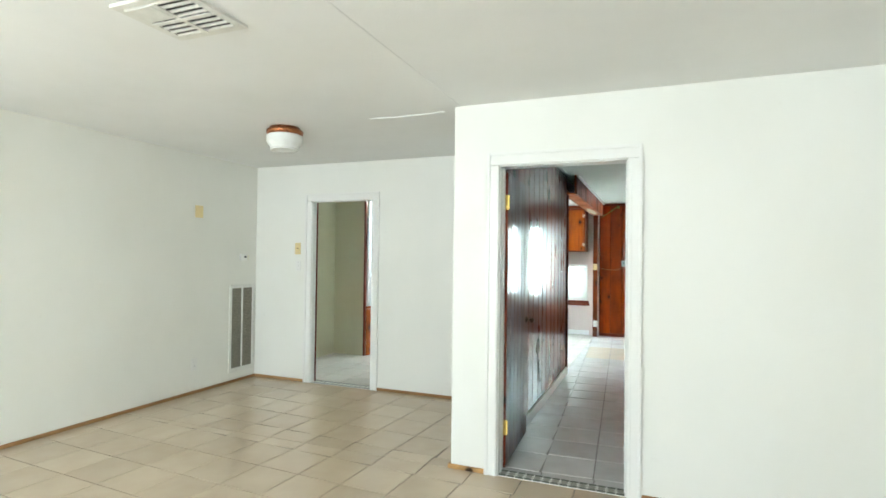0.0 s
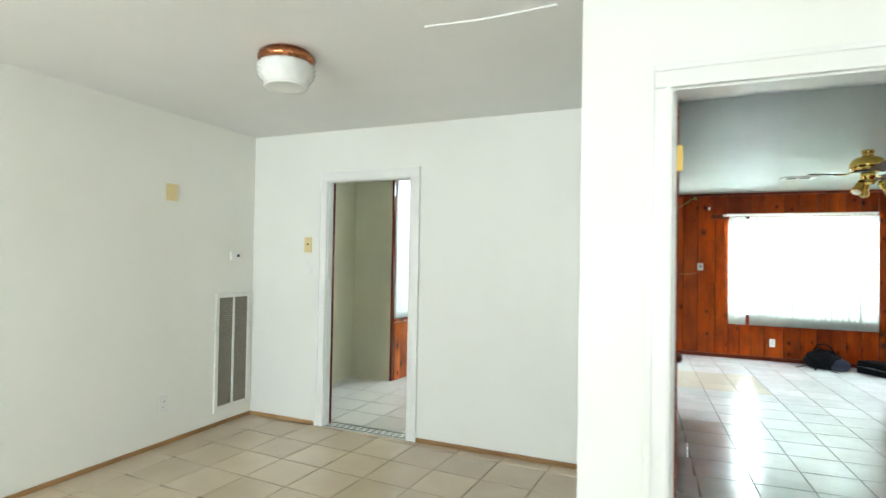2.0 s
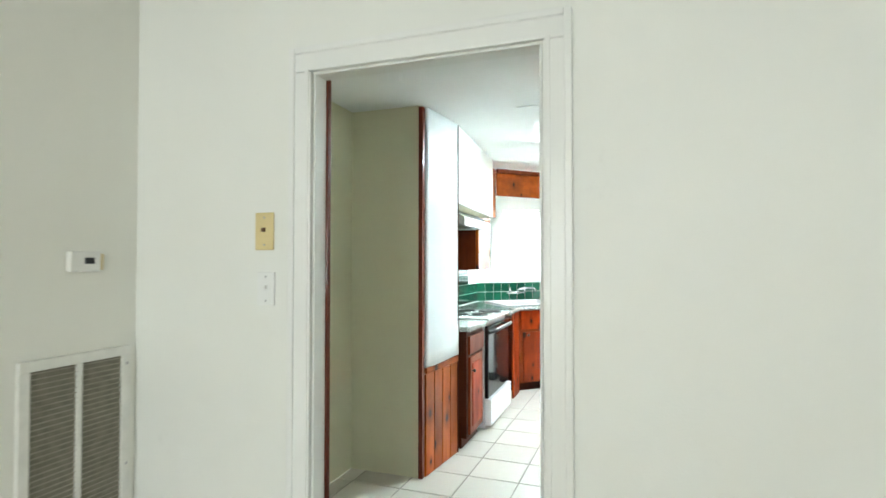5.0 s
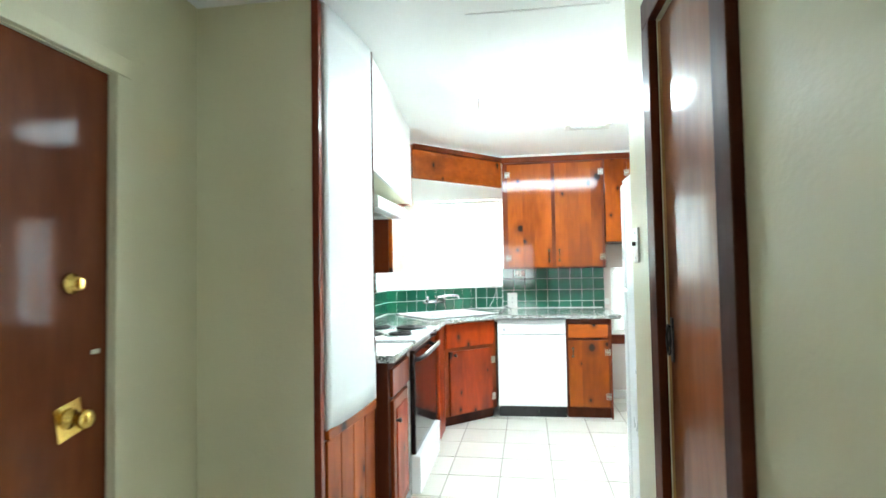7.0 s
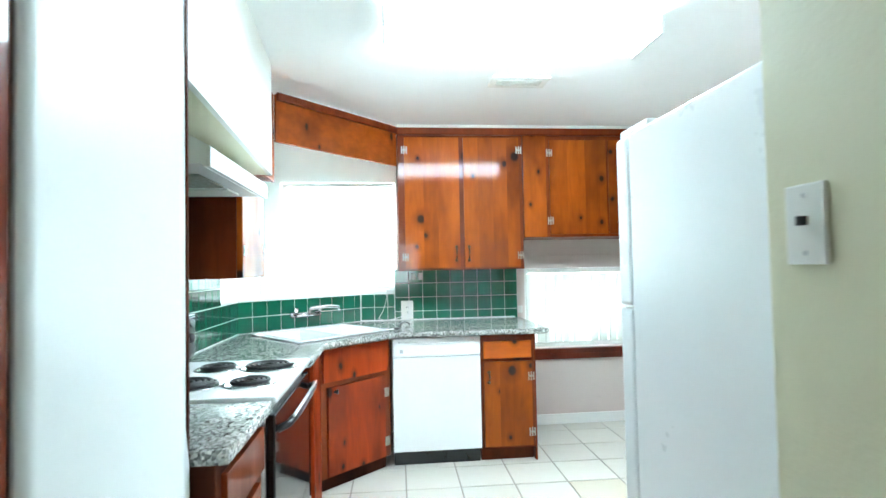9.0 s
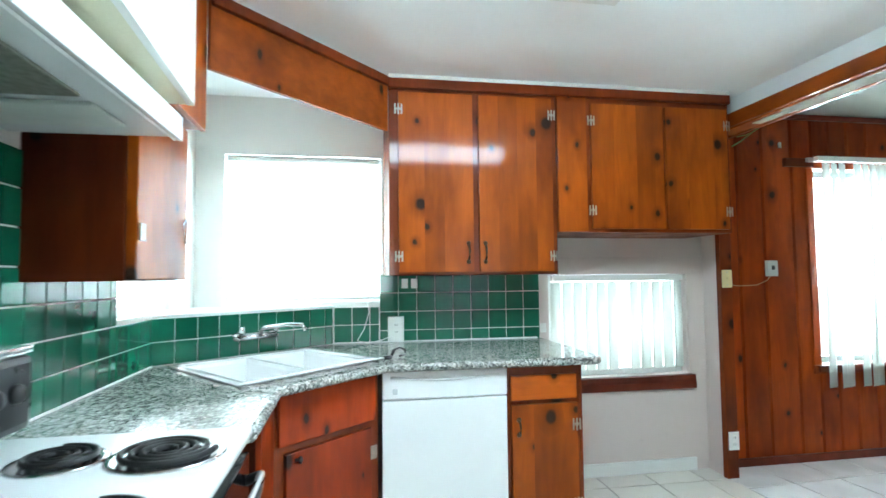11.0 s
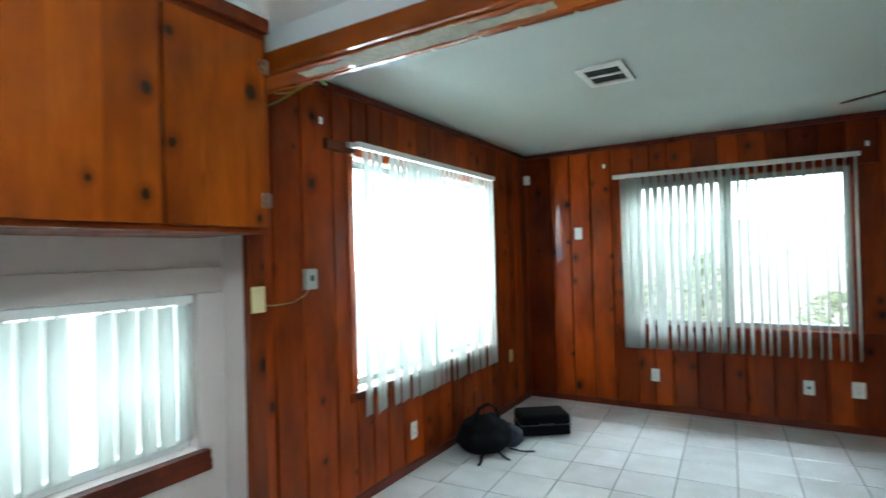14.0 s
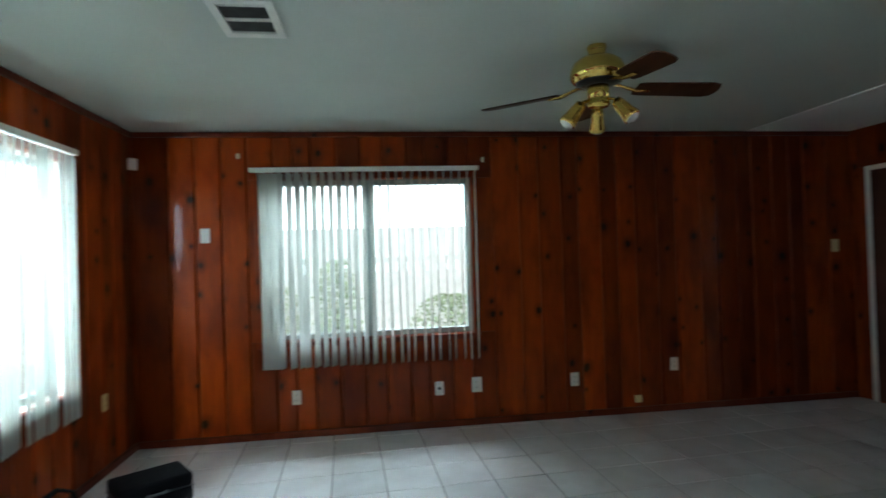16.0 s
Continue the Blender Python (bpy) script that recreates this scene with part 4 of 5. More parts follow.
for k in range(len(pr)):
    hb.faces.new((rows[0][k], rows[0][(k + 1) % len(pr)], rows[1][(k + 1) % len(pr)], rows[1][k]))
hb.faces.new(rows[0][::-1])
hb.faces.new(rows[1])
bmesh.ops.recalc_face_normals(hb, faces=hb.faces)
part("shell", hb, ENAMEL, hood)
part("front_lip", box((.448, -.442, .0), (.462, .402, .068), .003), ENAMEL, hood)
part("filter", box((.08, -.25, .002), (.36, .05, .010), .003), plain("greasy_filter_mesh", (.22, .22, .18), .5, .6, .5, 60), hood)
part("lamp_lens", box((.08, .10, .000), (.36, .28, .010), .004), plain("frosted_lamp_lens", (.5, .52, .48), .4), hood)
boxing = thing("hood_boxing", "white painted boxing above the range hood", "boxing")
tagged(boxing, "", "", "", "structure")
part("front", prism([(-2.985, 7.60), (-2.965, 7.60), (-3.06, 9.05), (-3.08, 9.05)], 1.829, KIT + .008), WHITE, boxing)
# Underside takes the yellower, darker cream tone; front and end stay white.
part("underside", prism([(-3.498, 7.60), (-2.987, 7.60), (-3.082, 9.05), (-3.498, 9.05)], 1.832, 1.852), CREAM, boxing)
part("end", box((-3.498, 9.03, 1.855), (-3.083, 9.05, KIT + .008)), WHITE, boxing)

scab = thing("wall_cabinet", "narrow varnished pine wall cabinet beside the range hood", "cabinet", group="kitchen wall cabinets")
part("body", box((-3.495, 9.055, 1.862), (-3.155, 9.45, 2.385), .003), PINE, scab)
# PINE_SIDE carries both the stain and the shade of the near face.
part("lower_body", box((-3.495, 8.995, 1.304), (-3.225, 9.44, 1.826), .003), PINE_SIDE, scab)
sd0 = part("door", box((-3.225, 9.00, 1.308), (-3.195, 9.46, 1.858), .004), PINE, scab)
part("upper_board", box((-3.155, 9.056, 1.862), (-3.135, 9.47, 2.385), .003), PINE, scab)
part("pull_ring", tube([(-3.187, 9.42 + .018 * math.cos(k * math.pi / 8), 1.48 + .045 * math.sin(k * math.pi / 8)) for k in range(17)], .003, None, 6), CHROME, sd0, "", True)
part("hinge", box((-3.196, 9.01, 1.42), (-3.189, 9.05, 1.47), .001), HINGE, sd0)

# refrigerator
fr = thing("refrigerator", "white upright refrigerator standing against the closet wall", "refrigerator", (-1.36, 7.10, 0))
part("body", box((-.37, 0, .03), (.37, .72, 1.74), .006), APPLIANCE, fr)
part("lower_door", box((-.37, .735, .06), (.37, .815, 1.20), .012), APPLIANCE, fr)
part("freezer_door", box((-.37, .735, 1.21), (.37, .815, 1.74), .012), APPLIANCE, fr)
part("gasket", box((-.36, .718, .06), (.36, .737, 1.735), .002), plain("grey_gasket", (.55, .56, .56), .5), fr)
part("hinge_cover", box((-.36, .62, 1.741), (-.28, .80, 1.765), .006), APPLIANCE, fr)
part("toe_grille", box((-.36, .04, .0), (.36, .74, .03)), BLACK, fr)

# fluorescent lamp and ceiling vent
fl = thing("ceiling_light", "lit wraparound fluorescent ceiling light", "ceiling light", (-1.885, 8.53, KIT))
bmf = bmesh.new()
prf = [(-.14, 0), (-.14, -.035), (-.10, -.075), (.10, -.075), (.14, -.035), (.14, 0)]
rr = [[bmf.verts.new((x, y, zz)) for y, zz in prf] for x in (-.59, .59)]
for k in range(6):
    bmf.faces.new((rr[0][k], rr[0][(k + 1) % 6], rr[1][(k + 1) % 6], rr[1][k]))
bmesh.ops.recalc_face_normals(bmf, faces=bmf.faces)
part("diffuser", bmf, TUBE, fl, "glowing white prismatic diffuser")
for s in (-1, 1):
    part("end_cap", box((s * .592 - .008, -.143, -.078), (s * .592 + .008, .143, .006), .004), ENAMEL, fl)


def register(name, label, at, w, d, louvres, mat=GRILLE, along='x', dark=DARK):
    """A ceiling supply register: frame, a black plate for the shaded duct, and slanted louvres."""
    v = thing(name, label, "air vent", at)
    part("duct", box((-w / 2 + .03, -d / 2 + .03, -.006), (w / 2 - .03, d / 2 - .03, -.002)), dark, v)
    f = ring_slab([(-w / 2, -d / 2), (w / 2, -d / 2), (w / 2, d / 2), (-w / 2, d / 2)], [(-w / 2 + .035, -d / 2 + .035), (w / 2 - .035, -d / 2 + .035), (w / 2 - .035, d / 2 - .035), (-w / 2 + .035, d / 2 - .035)], -.014, -.001)
    part("frame", f, mat, v)
    for k in range(louvres):
        if along == 'x':
            y = -d / 2 + .045 + (d - .09) * k / max(1, louvres - 1)
            b = prism([(-w / 2 + .036, y - .006), (w / 2 - .036, y - .006), (w / 2 - .036, y + .004), (-w / 2 + .036, y + .004)], -.016, -.006)
        else:
            x = -w / 2 + .045 + (w - .09) * k / max(1, louvres - 1)
            b = prism([(x - .006, -d / 2 + .036), (x + .004, -d / 2 + .036), (x + .004, d / 2 - .036), (x - .006, d / 2 - .036)], -.016, -.006)
        part("slat", b, mat, v)
    return v


register("ceiling_vent", "white louvred kitchen ceiling vent", (-1.71, 9.23, KIT + .008), .33, .17, 4)
register("ceiling_vent", "dirty white ceiling vent with a dark duct", (1.30, 9.31, FAM), .36, .26, 3, GRILLE, 'y')
lvent = register("ceiling_vent", "white ceiling vent in four fields with dark gaps between its louvres", (-1.07, 2.06, LIV), .40, .36, 8, GRILLE, 'x')
part("cross_bar", box((-.012, -.145, -.020), (.012, .145, -.0165), .001), GRILLE, lvent)
part("cross_bar", box((-.165, -.010, -.0205), (.165, .010, -.0170), .001), GRILLE, lvent)
part("damper_plate", box((-.16, -.14, -.0200), (-.015, -.03, -.0168), .001), GRILLE, lvent)

# ---------------------------------------------------------------- hall
edge = structure("trim_hall_corner", box((-3.048, 7.045, .0), (-3.018, 7.085, KIT), .004), REDTRIM, "chipped dark red corner trim between hall and kitchen", "trim")
pw = thing("partition_panel", "white hardboard panel over pine wainscot at the kitchen entrance", "panelling")
tagged(pw, "", "", "", "structure")
A0, A1 = Vector((-3.022, 7.09, 0)), Vector((-2.967, 7.585, 0))
wd = (A1 - A0).normalized()
wn = Vector((wd.y, -wd.x, 0))
bm = bmesh.new()
NN, MM = 14, 20
grid = []
for i in range(NN + 1):
    u = i / NN
    row = []
    low = .70 + .02 * u - .05 * max(0, u - .6) ** 2
    for j in range(MM + 1):
        zz = low + (KIT + .005 - low) * j / MM
        bulge = .012 * math.sin(math.pi * u) * (1 + .6 * math.sin(zz * 2.3)) + (.025 * max(0, u - .7) if zz < .95 else 0)
        p = A0.lerp(A1, u) + wn * (.012 + bulge)
        row.append(bm.verts.new((p.x, p.y, zz)))
    grid.append(row)
for i in range(NN):
    for j in range(MM):
        bm.faces.new((grid[i][j], grid[i + 1][j], grid[i + 1][j + 1], grid[i][j + 1]))
ex = bmesh.ops.extrude_face_region(bm, geom=list(bm.faces))
for v in ex["geom"]:
    if isinstance(v, bmesh.types.BMVert):
        v.co -= wn * .008
bmesh.ops.recalc_face_normals(bm, faces=bm.faces)
part("white_sheet", bm, PANELWHITE, pw, "white hardboard sheet, slightly buckled", True)
part("core", slab(A0, A1, wn, -.10, -.004, .0, KIT + .005), WHITE, pw)
part("edge_strip", slab(A1, A1 + wd * .008, wn, -.10, .016, .0, KIT), DARKWOOD, pw)
part("cap_rail", slab(A0, A1, wn, -.002, .020, .665, .705, .004), PINE_Y, pw)
for k in range(4):
    a, b = A0.lerp(A1, k / 4 + .004), A0.lerp(A1, (k + 1) / 4 - .004)
    part("board", slab(a, b, wn, -.002, .012, .0, .66, .004), PINE, pw)

fd = thing("front_door", "dark brown varnished flush front door, closed", "door", (WX - .028, 5.672, 0))
part("leaf", box((-.02, .004, .012), (.022, .922, 1.966), .003), pine("brown_front_door_wood", (.13, .036, .009), (.06, .014, .004), 0, .5, coat=.06), fd)
pl = part("lock_plate", prism([(-.045, -.05), (.045, -.05), (.05, .05), (-.04, .05)], 0, .003, .001), BRASS, fd, "bent brass lock plate")
pl.matrix_basis = Matrix.Translation((.023, .776, .91)) @ pose(0, 0, 0, 90, 0, 90) @ pose(0, 0, 0, 0, 0, 12)
part("door_knob", turned([(.03, .0), (.028, .008), (.012, .014), (.012, .035), (.026, .045), (.028, .058), (.018, .068), (.004, .07)], (.026, .776, .915), 24, None, 'x'), BRASS, fd, "aged brass knob", True)
part("deadbolt", turned([(.032, 0), (.03, .01), (.02, .014), (.02, .028), (.006, .03)], (.022, .782, 1.30), 24, None, 'x'), BRASS, fd, "aged brass deadbolt", True)
part("thumb_turn", box((.05, .772, 1.285), (.062, .792, 1.315), .003), BRASS, fd)
part("chain_catch", box((.022, .85, 1.085), (.03, .885, 1.10), .002), CHROME, fd)
structure("front_step", box((-5.2, 5.2, -.2), (WX - .16, 7.0, -.02)), plain("concrete_step", (.4, .4, .38), .9, 0, .4, 8), "concrete step outside the front door", "step")

cd = thing("closet_door", "narrow dark brown varnished closet door, slightly ajar", "door", (-1.845, 6.185, 0))
part("leaf", box((.0, .003, .012), (.03, .452, 2.02), .003), pine("brown_closet_wood", (.24, .075, .018), (.11, .028, .008), 0, .4, coat=.3), cd)
part("stop_strip", box((-.004, .453, .012), (.02, .462, 2.02), .002), BAREWOOD, cd, "worn bare edge strip")
part("ring_pull", tube([(-.012, .425 + .016 * math.cos(k * math.pi / 8), 1.12 + .04 * math.sin(k * math.pi / 8)) for k in range(17)], .004, None, 8), BLACK, cd, "dark iron ring pull", True)
part("pull_plate", box((-.005, .415, 1.06), (.001, .435, 1.18), .002), BLACK, cd)
for z in (.3, 1.76):
    part("hinge", box((-.006, .004, z - .05), (.002, .03, z + .05), .002), BLACK, cd)


def switch_plate(name, label, at, turn, w=.07, h=.115, mat=IVORY, kind="switch", gang=1, lever=None):
    """A wall plate that faces -y before it is turned: toggle, duplex outlet, blank or jack."""
    t = thing(name, label, "light switch" if kind == "switch" else "socket" if kind == "outlet" else "wall plate", at, turn)
    part("plate", box((-w / 2, -.007, -h / 2), (w / 2, -.0005, h / 2), .003), mat, t)
    slot_mat = plain("dark_slot_" + name, (.03, .03, .03), .6)
    if kind == "switch":
        part("toggle", prism([(-.005, -.018), (.005, -.018), (.006, -.006), (-.006, -.006)], -.002, .012, .001), lever or mat, t)
    if kind == "outlet":
        for s in (-1, 1):
            part("receptacle", box((-.016, -.0095, s * .021 - .014), (.016, -.0065, s * .021 + .014), .003), mat, t)
            for q in (-1, 1):
                part("slot", box((q * .006 - .0015, -.0102, s * .021 - .005), (q * .006 + .0015, -.0092, s * .021 + .006)), slot_mat, t)
    if kind == "jack":
        part("jack", turned([(.013, -.0072), (.012, -.011), (.004, -.0115)], (0, 0, 0), 16, None, 'y'), BLACK, t)
    if kind != "outlet":
        for s in (-1, 1):
            part("screw", turned([(.004, -.0072), (.003, -.0085)], (0, 0, s * h * .36), 10, None, 'y'), STEEL, t)
    return t


switch_plate("light_switch", "ivory toggle switch on the cream hall wall", (-1.851, 6.985, 1.395), -90, .075, .12, PLASTIC, "switch", 1, BLACK)

# ---------------------------------------------------------------- living room
lamp = thing("ceiling_lamp", "copper and pressed white glass ceiling lamp, unlit", "ceiling lamp", (-1.95, 3.87, LIV - .024))
part("base", turned([(.118, .024), (.120, .004), (.142, 0), (.145, -.010), (.140, -.034), (.12, -.040)], (0, 0, 0), 40), COPPER, lamp, "copper ring base", True)
sh = bmesh.new()
prof = [(.132, -.038), (.139, -.046), (.139, -.058), (.139, -.070), (.138, -.082), (.136, -.094), (.130, -.107), (.118, -.125), (.105, -.145), (.09, -.152), (.01, -.152)]
sides = 72
rg = []
for n, (r, h) in enumerate(prof):
    rg.append([])
    for k in range(sides):
        a = 2 * math.pi * k / sides
        q = r * (1 + (.05 * (1 if (k + 3 * (n % 2)) % 6 < 3 else -.6) if 1 <= n <= 6 else 0))
        rg[-1].append(sh.verts.new((q * math.cos(a), q * math.sin(a), h)))
for a, b in zip(rg, rg[1:]):
    for k in range(sides):
        sh.faces.new((a[k], a[(k + 1) % sides], b[(k + 1) % sides], b[k]))
sh.faces.new(rg[-1])
bmesh.ops.recalc_face_normals(sh, faces=sh.faces)
part("shade", sh, FROST, lamp, "white pressed glass drum shade", True)
part("rim_band", turned([(.108, -.147), (.112, -.152), (.106, -.158), (.085, -.156)], (0, 0, 0), 40), FROST, lamp, "", True)

switch_plate("blank_plate", "yellowed ivory blank wall plate", (WX + .001, 4.53, 1.862), 90, .10, .125, IVORY, "blank")
switch_plate("light_switch", "yellowed ivory switch plate beside the doorway", (-2.944, BY - .001, 1.50), 0, .075, .13, IVORY, "switch", 1, plain("brown_toggle", (.12, .06, .03), .4))
switch_plate("light_switch", "painted-over white switch plate beside the doorway", (-2.936, BY - .001, 1.302), 0, .07, .115, TRIM, "switch")
switch_plate("wall_outlet", "white duplex outlet low on the white wall", (WX + .001, 4.50, .30), 90, .075, .12, PLASTIC, "outlet")
th = thing("thermostat", "small white thermostat with a dark display", "thermostat", (WX + .001, 5.17, 1.395), 90)
part("case", box((-.055, -.026, -.035), (.055, -.0005, .035), .006), PLASTIC, th)
part("display", box((-.005, -.0275, -.008), (.03, -.0255, .014), .001), BLACK, th)
part("side_plate", box((.056, -.012, -.03), (.075, -.0005, .028), .003), IVORY, th)

gr = thing("return_air_grille", "tall white return air grille with a dusty pleated filter", "air vent", (WX + .001, 5.163, .597), 90)
gw, gh = .195, .485
part("frame", box((-gw, -.016, gh - .035), (gw, -.0005, gh), .003), GRILLE, gr)
part("frame", box((-gw, -.016, -gh), (gw, -.0005, -gh + .045), .003), GRILLE, gr)
for x0, x1 in ((-gw, -gw + .035), (gw - .035, gw), (-.009, .009)):
    part("frame", box((x0, -.0155, -gh + .045), (x1, -.0007, gh - .035), .003), GRILLE, gr)
part("filter", box((-gw + .035, -.004, -gh + .045), (gw - .035, -.001, gh - .035)), DUST, gr, "dusty grey filter")
lv = mesh_of("louvre", prism([(-.075, -.0115), (.075, -.0115), (.075, -.0095), (-.075, -.0095)], -.002, .002), LOUVRE)
for c in (-.0845, .0845):
    for k in range(50):
        ob = new("louvre", lv)
        ob.matrix_basis = pose(c, 0, -gh + .055 + k * .0178)
        ob.parent = gr
for z in (-.35, .05, .42):
    part("screw", turned([(.006, -.0162), (.004, -.019)], (gw - .017, 0, z), 10, None, 'y'), STEEL, gr)

da = thing("panelled_room_door", "dark glossy wooden door standing open against the panelling", "door", (-.098, 3.882, 0), 2.5)
DOORWOOD = pine("dark_satin_door", (.07, .026, .014), (.035, .012, .008), 0, .4, coat=.3)
leaf = part("leaf", box((-.036, .0, .012), (-.008, .775, 2.005), .003), DOORWOOD, da)
for k in range(6):
    part("plank", box((-.0079, .002 + k * .1288, .014), (.0, .126 + k * .1288, 2.003), .006), DOORWOOD, leaf)
part("hinge_edge", box((-.036, -.004, .012), (.0, -.0005, 2.005)), REDTRIM, da)
for z in (.28, 1.80):
    part("hinge", box((-.03, -.010, z - .05), (.012, -.0045, z + .05), .002), BRASS, da, "bright brass hinge")
kb = turned([(.026, .001), (.024, .008), (.010, .014), (.010, .03), (.024, .042), (.026, .052), (.016, .062), (.003, .064)], (.0, .715, .93), 24, None, 'x')
part("door_knob", kb, plain("dark_bronze_knob", (.10, .08, .06), .25, 1), da, "", True)

# ---------------------------------------------------------------- windows and blinds


def window(name, label, axis, plane, depth, u0, u1, z0, z1, mullions, frame_mat, sides, sill_mat=None):
    """Frame, panes and sill in an opening; plane is the wall's inner face, sides the way into the room."""
    w = thing(name, label, "window")
    tagged(w, "", "", "", "structure")
    p = plane - sides * depth

    def put(n, a0, a1, b0, b1, q0, q1, mat, lab=""):
        q0, q1 = min(q0, q1), max(q0, q1)
        lo, hi = ((a0, q0, b0), (a1, q1, b1)) if axis == 'x' else ((q0, a0, b0), (q1, a1, b1))
        return part(n, box(lo, hi, .003), mat, w, lab)
    t = .045
    put("frame_side", u0 + .001, u0 + t, z0, z1, p - .025, p + .025, frame_mat)
    put("frame_side", u1 - t, u1 - .001, z0, z1, p - .025, p + .025, frame_mat)
    put("frame_head", u0 + t, u1 - t, z1 - t, z1 - .001, p - .025, p + .025, frame_mat)
    put("frame_foot", u0 + t, u1 - t, z0 + .001, z0 + t, p - .025, p + .025, frame_mat)
    at = u0 + t
    for m in (*mullions, None):
        end = u1 - t if m is None else m - .034
        g = put("pane", at, end, z0 + t, z1 - t, p - .003, p + .003, GLASS)
        g.visible_shadow = False
        if m is not None:
            put("mullion", m - .034, m + .034, z0 + t, z1 - t, p - .02, p + .02, frame_mat)
            at = m + .034
    if sill_mat:
        put("window_sill", u0 - .03, u1 + .03, z0 - .045, z0 - .002, plane - sides * .02, plane + sides * .045, sill_mat, "dark wooden window sill")
    return w


window("window_1", "aluminium picture window behind vertical blinds", 'x', NY, .10, .68, 2.47, .66, 2.06, (1.28,), ALU, -1, REDTRIM)
window("window_2", "aluminium sliding window behind open vertical blinds", 'y', EX, .07, 7.99, 9.70, .77, 2.07, (8.85,), ALU, -1, REDTRIM)
window("window_3", "small aluminium window under the wall cabinets", 'x', NY, .09, -1.33, -.345, .64, 1.315, (), TRIM, -1, REDTRIM)
window("window_4", "white framed window over the sink", 'x', NY, .09, -3.34, -2.41, 1.165, 2.055, (), TRIM, -1)
window("window_5", "small white framed side window by the sink", 'y', -3.5, .09, 9.62, 10.42, 1.15, 2.0, (), TRIM, 1)
window("window_6", "living room window behind the visitor", 'x', W0, .09, -3.0, -.2, .8, 2.15, (-2.05, -1.1), TRIM, 1)
# window_8 is assumed and unseen; it goes with the added east lamp.
window("window_8", "assumed living room east window, out of view", 'y', 3.5, .09, -2.1, .1, .85, 2.1, (-1.0,), TRIM, -1)
window("window_7", "living room side window", 'y', WX, .09, -1.1, 1.1, .85, 2.1, (0.0,), TRIM, 1)

casing("window_frame_1", "varnished pine casing of the picture window", 'x', NY - .019, -1, .68, 2.47, 2.06, PANEL, .06, .012, .66)
casing("window_frame_2", "varnished pine casing of the sliding window", 'y', EX - .019, -1, 7.99, 9.70, 2.07, PANEL, .05, .012, .77)
wf = thing("window_frame_3", "flat pinkish boards round the small window", "window frame")
tagged(wf, "", "", "", "structure")
part("head_board", box((-1.36, NY - .014, 1.318), (-.214, NY - .001, 1.425), .003), PINK, wf)
part("side_board", box((-.343, NY - .013, .64), (-.214, NY - .001, 1.316), .003), PINK, wf)
part("apron", box((-1.40, NY - .03, .545), (-.30, NY - .001, .594), .004), REDTRIM, wf, "dark brown apron board")
strip("baseboard_alcove", (-1.462, NY - .02, .001), (-.31, NY - .001, .085), TRIM, "scuffed white baseboard in the alcove")
strip("caulk_line", (-2.40, CF - .032, 2.388), (-.34, CF - .012, KIT + .009), CAULK, "flaking white caulk along the ceiling", .003)
roller = thing("roller_shade", "white roller shade drawn down over the sink window", "roller shade")
part("cloth", box((-3.30, NY - .012, 1.19), (-2.44, NY - .0095, 2.02)), SHADE, roller)
part("roller_tube", tube([(-3.31, NY - .012, 2.03), (-2.43, NY - .012, 2.03)], .018, None, 12), PLASTIC, roller)
part("bottom_bar", box((-3.30, NY - .018, 1.175), (-2.44, NY - .006, 1.192), .003), PLASTIC, roller)
roller2 = thing("roller_shade", "white roller shade over the side window", "roller shade")
part("cloth", box((-3.495, 9.65, 1.20), (-3.4925, 10.39, 1.97)), SHADE, roller2)
part("roller_tube", tube([(-3.485, 9.64, 1.975), (-3.485, 10.40, 1.975)], .015, None, 12), PLASTIC, roller2)


def vertical_blind(name, label, at, turn, length, drop, pitch, angle, seed, stack=0.0, missing=()):
    """A head rail along local x with hanging vinyl vanes; the rail's top is at z 0."""
    rnd = random.Random(seed)
    t = thing(name, label, "blinds", at, turn)
    part("head_rail", box((0, -.022, -.035), (length, .022, 0), .004), PLASTIC, t)
    vane = bmesh.new()
    prof = [(-.044 + .088 * k / 6, .006 * math.sin(math.pi * k / 6)) for k in range(7)]
    lo = [vane.verts.new((x, y, -drop)) for x, y in prof]
    hi = [vane.verts.new((x, y, -.045)) for x, y in prof]
    for k in range(6):
        vane.faces.new((lo[k], lo[k + 1], hi[k + 1], hi[k]))
    ex2 = bmesh.ops.extrude_face_region(vane, geom=list(vane.faces))
    for v in ex2["geom"]:
        if isinstance(v, bmesh.types.BMVert):
            v.co.y += .0012
    bmesh.ops.recalc_face_normals(vane, faces=vane.faces)
    me = mesh_of("vane", vane, VANE, True)
    clip = mesh_of("vane_hook", box((-.006, -.004, -.05), (.006, .004, -.033), .001), PLASTIC)
    n = int(length / pitch)
    for k in range(n):
        if k in missing:
            continue
        x = .03 + stack + (length - .06 - stack) * k / (n - 1)
        ob = new("vane", me)
        tilt = angle(k / (n - 1)) if callable(angle) else angle
        ob.matrix_basis = pose(x, 0, 0, rnd.uniform(-.5, .5), rnd.uniform(-.35, .35), tilt + rnd.uniform(-6, 6))
        ob.parent = t
        ob2 = new("vane_hook", clip)
        ob2.matrix_basis = pose(x, 0, 0)
        ob2.parent = t
    return t


vertical_blind("vertical_blind", "white vertical blinds, nearly closed, over the picture window", (.645, 10.60, 2.135), 0, 1.82, 1.625, .066, lambda u: 20 - 8 * min(1, u * 2.4), 2, .055, missing=(3,))
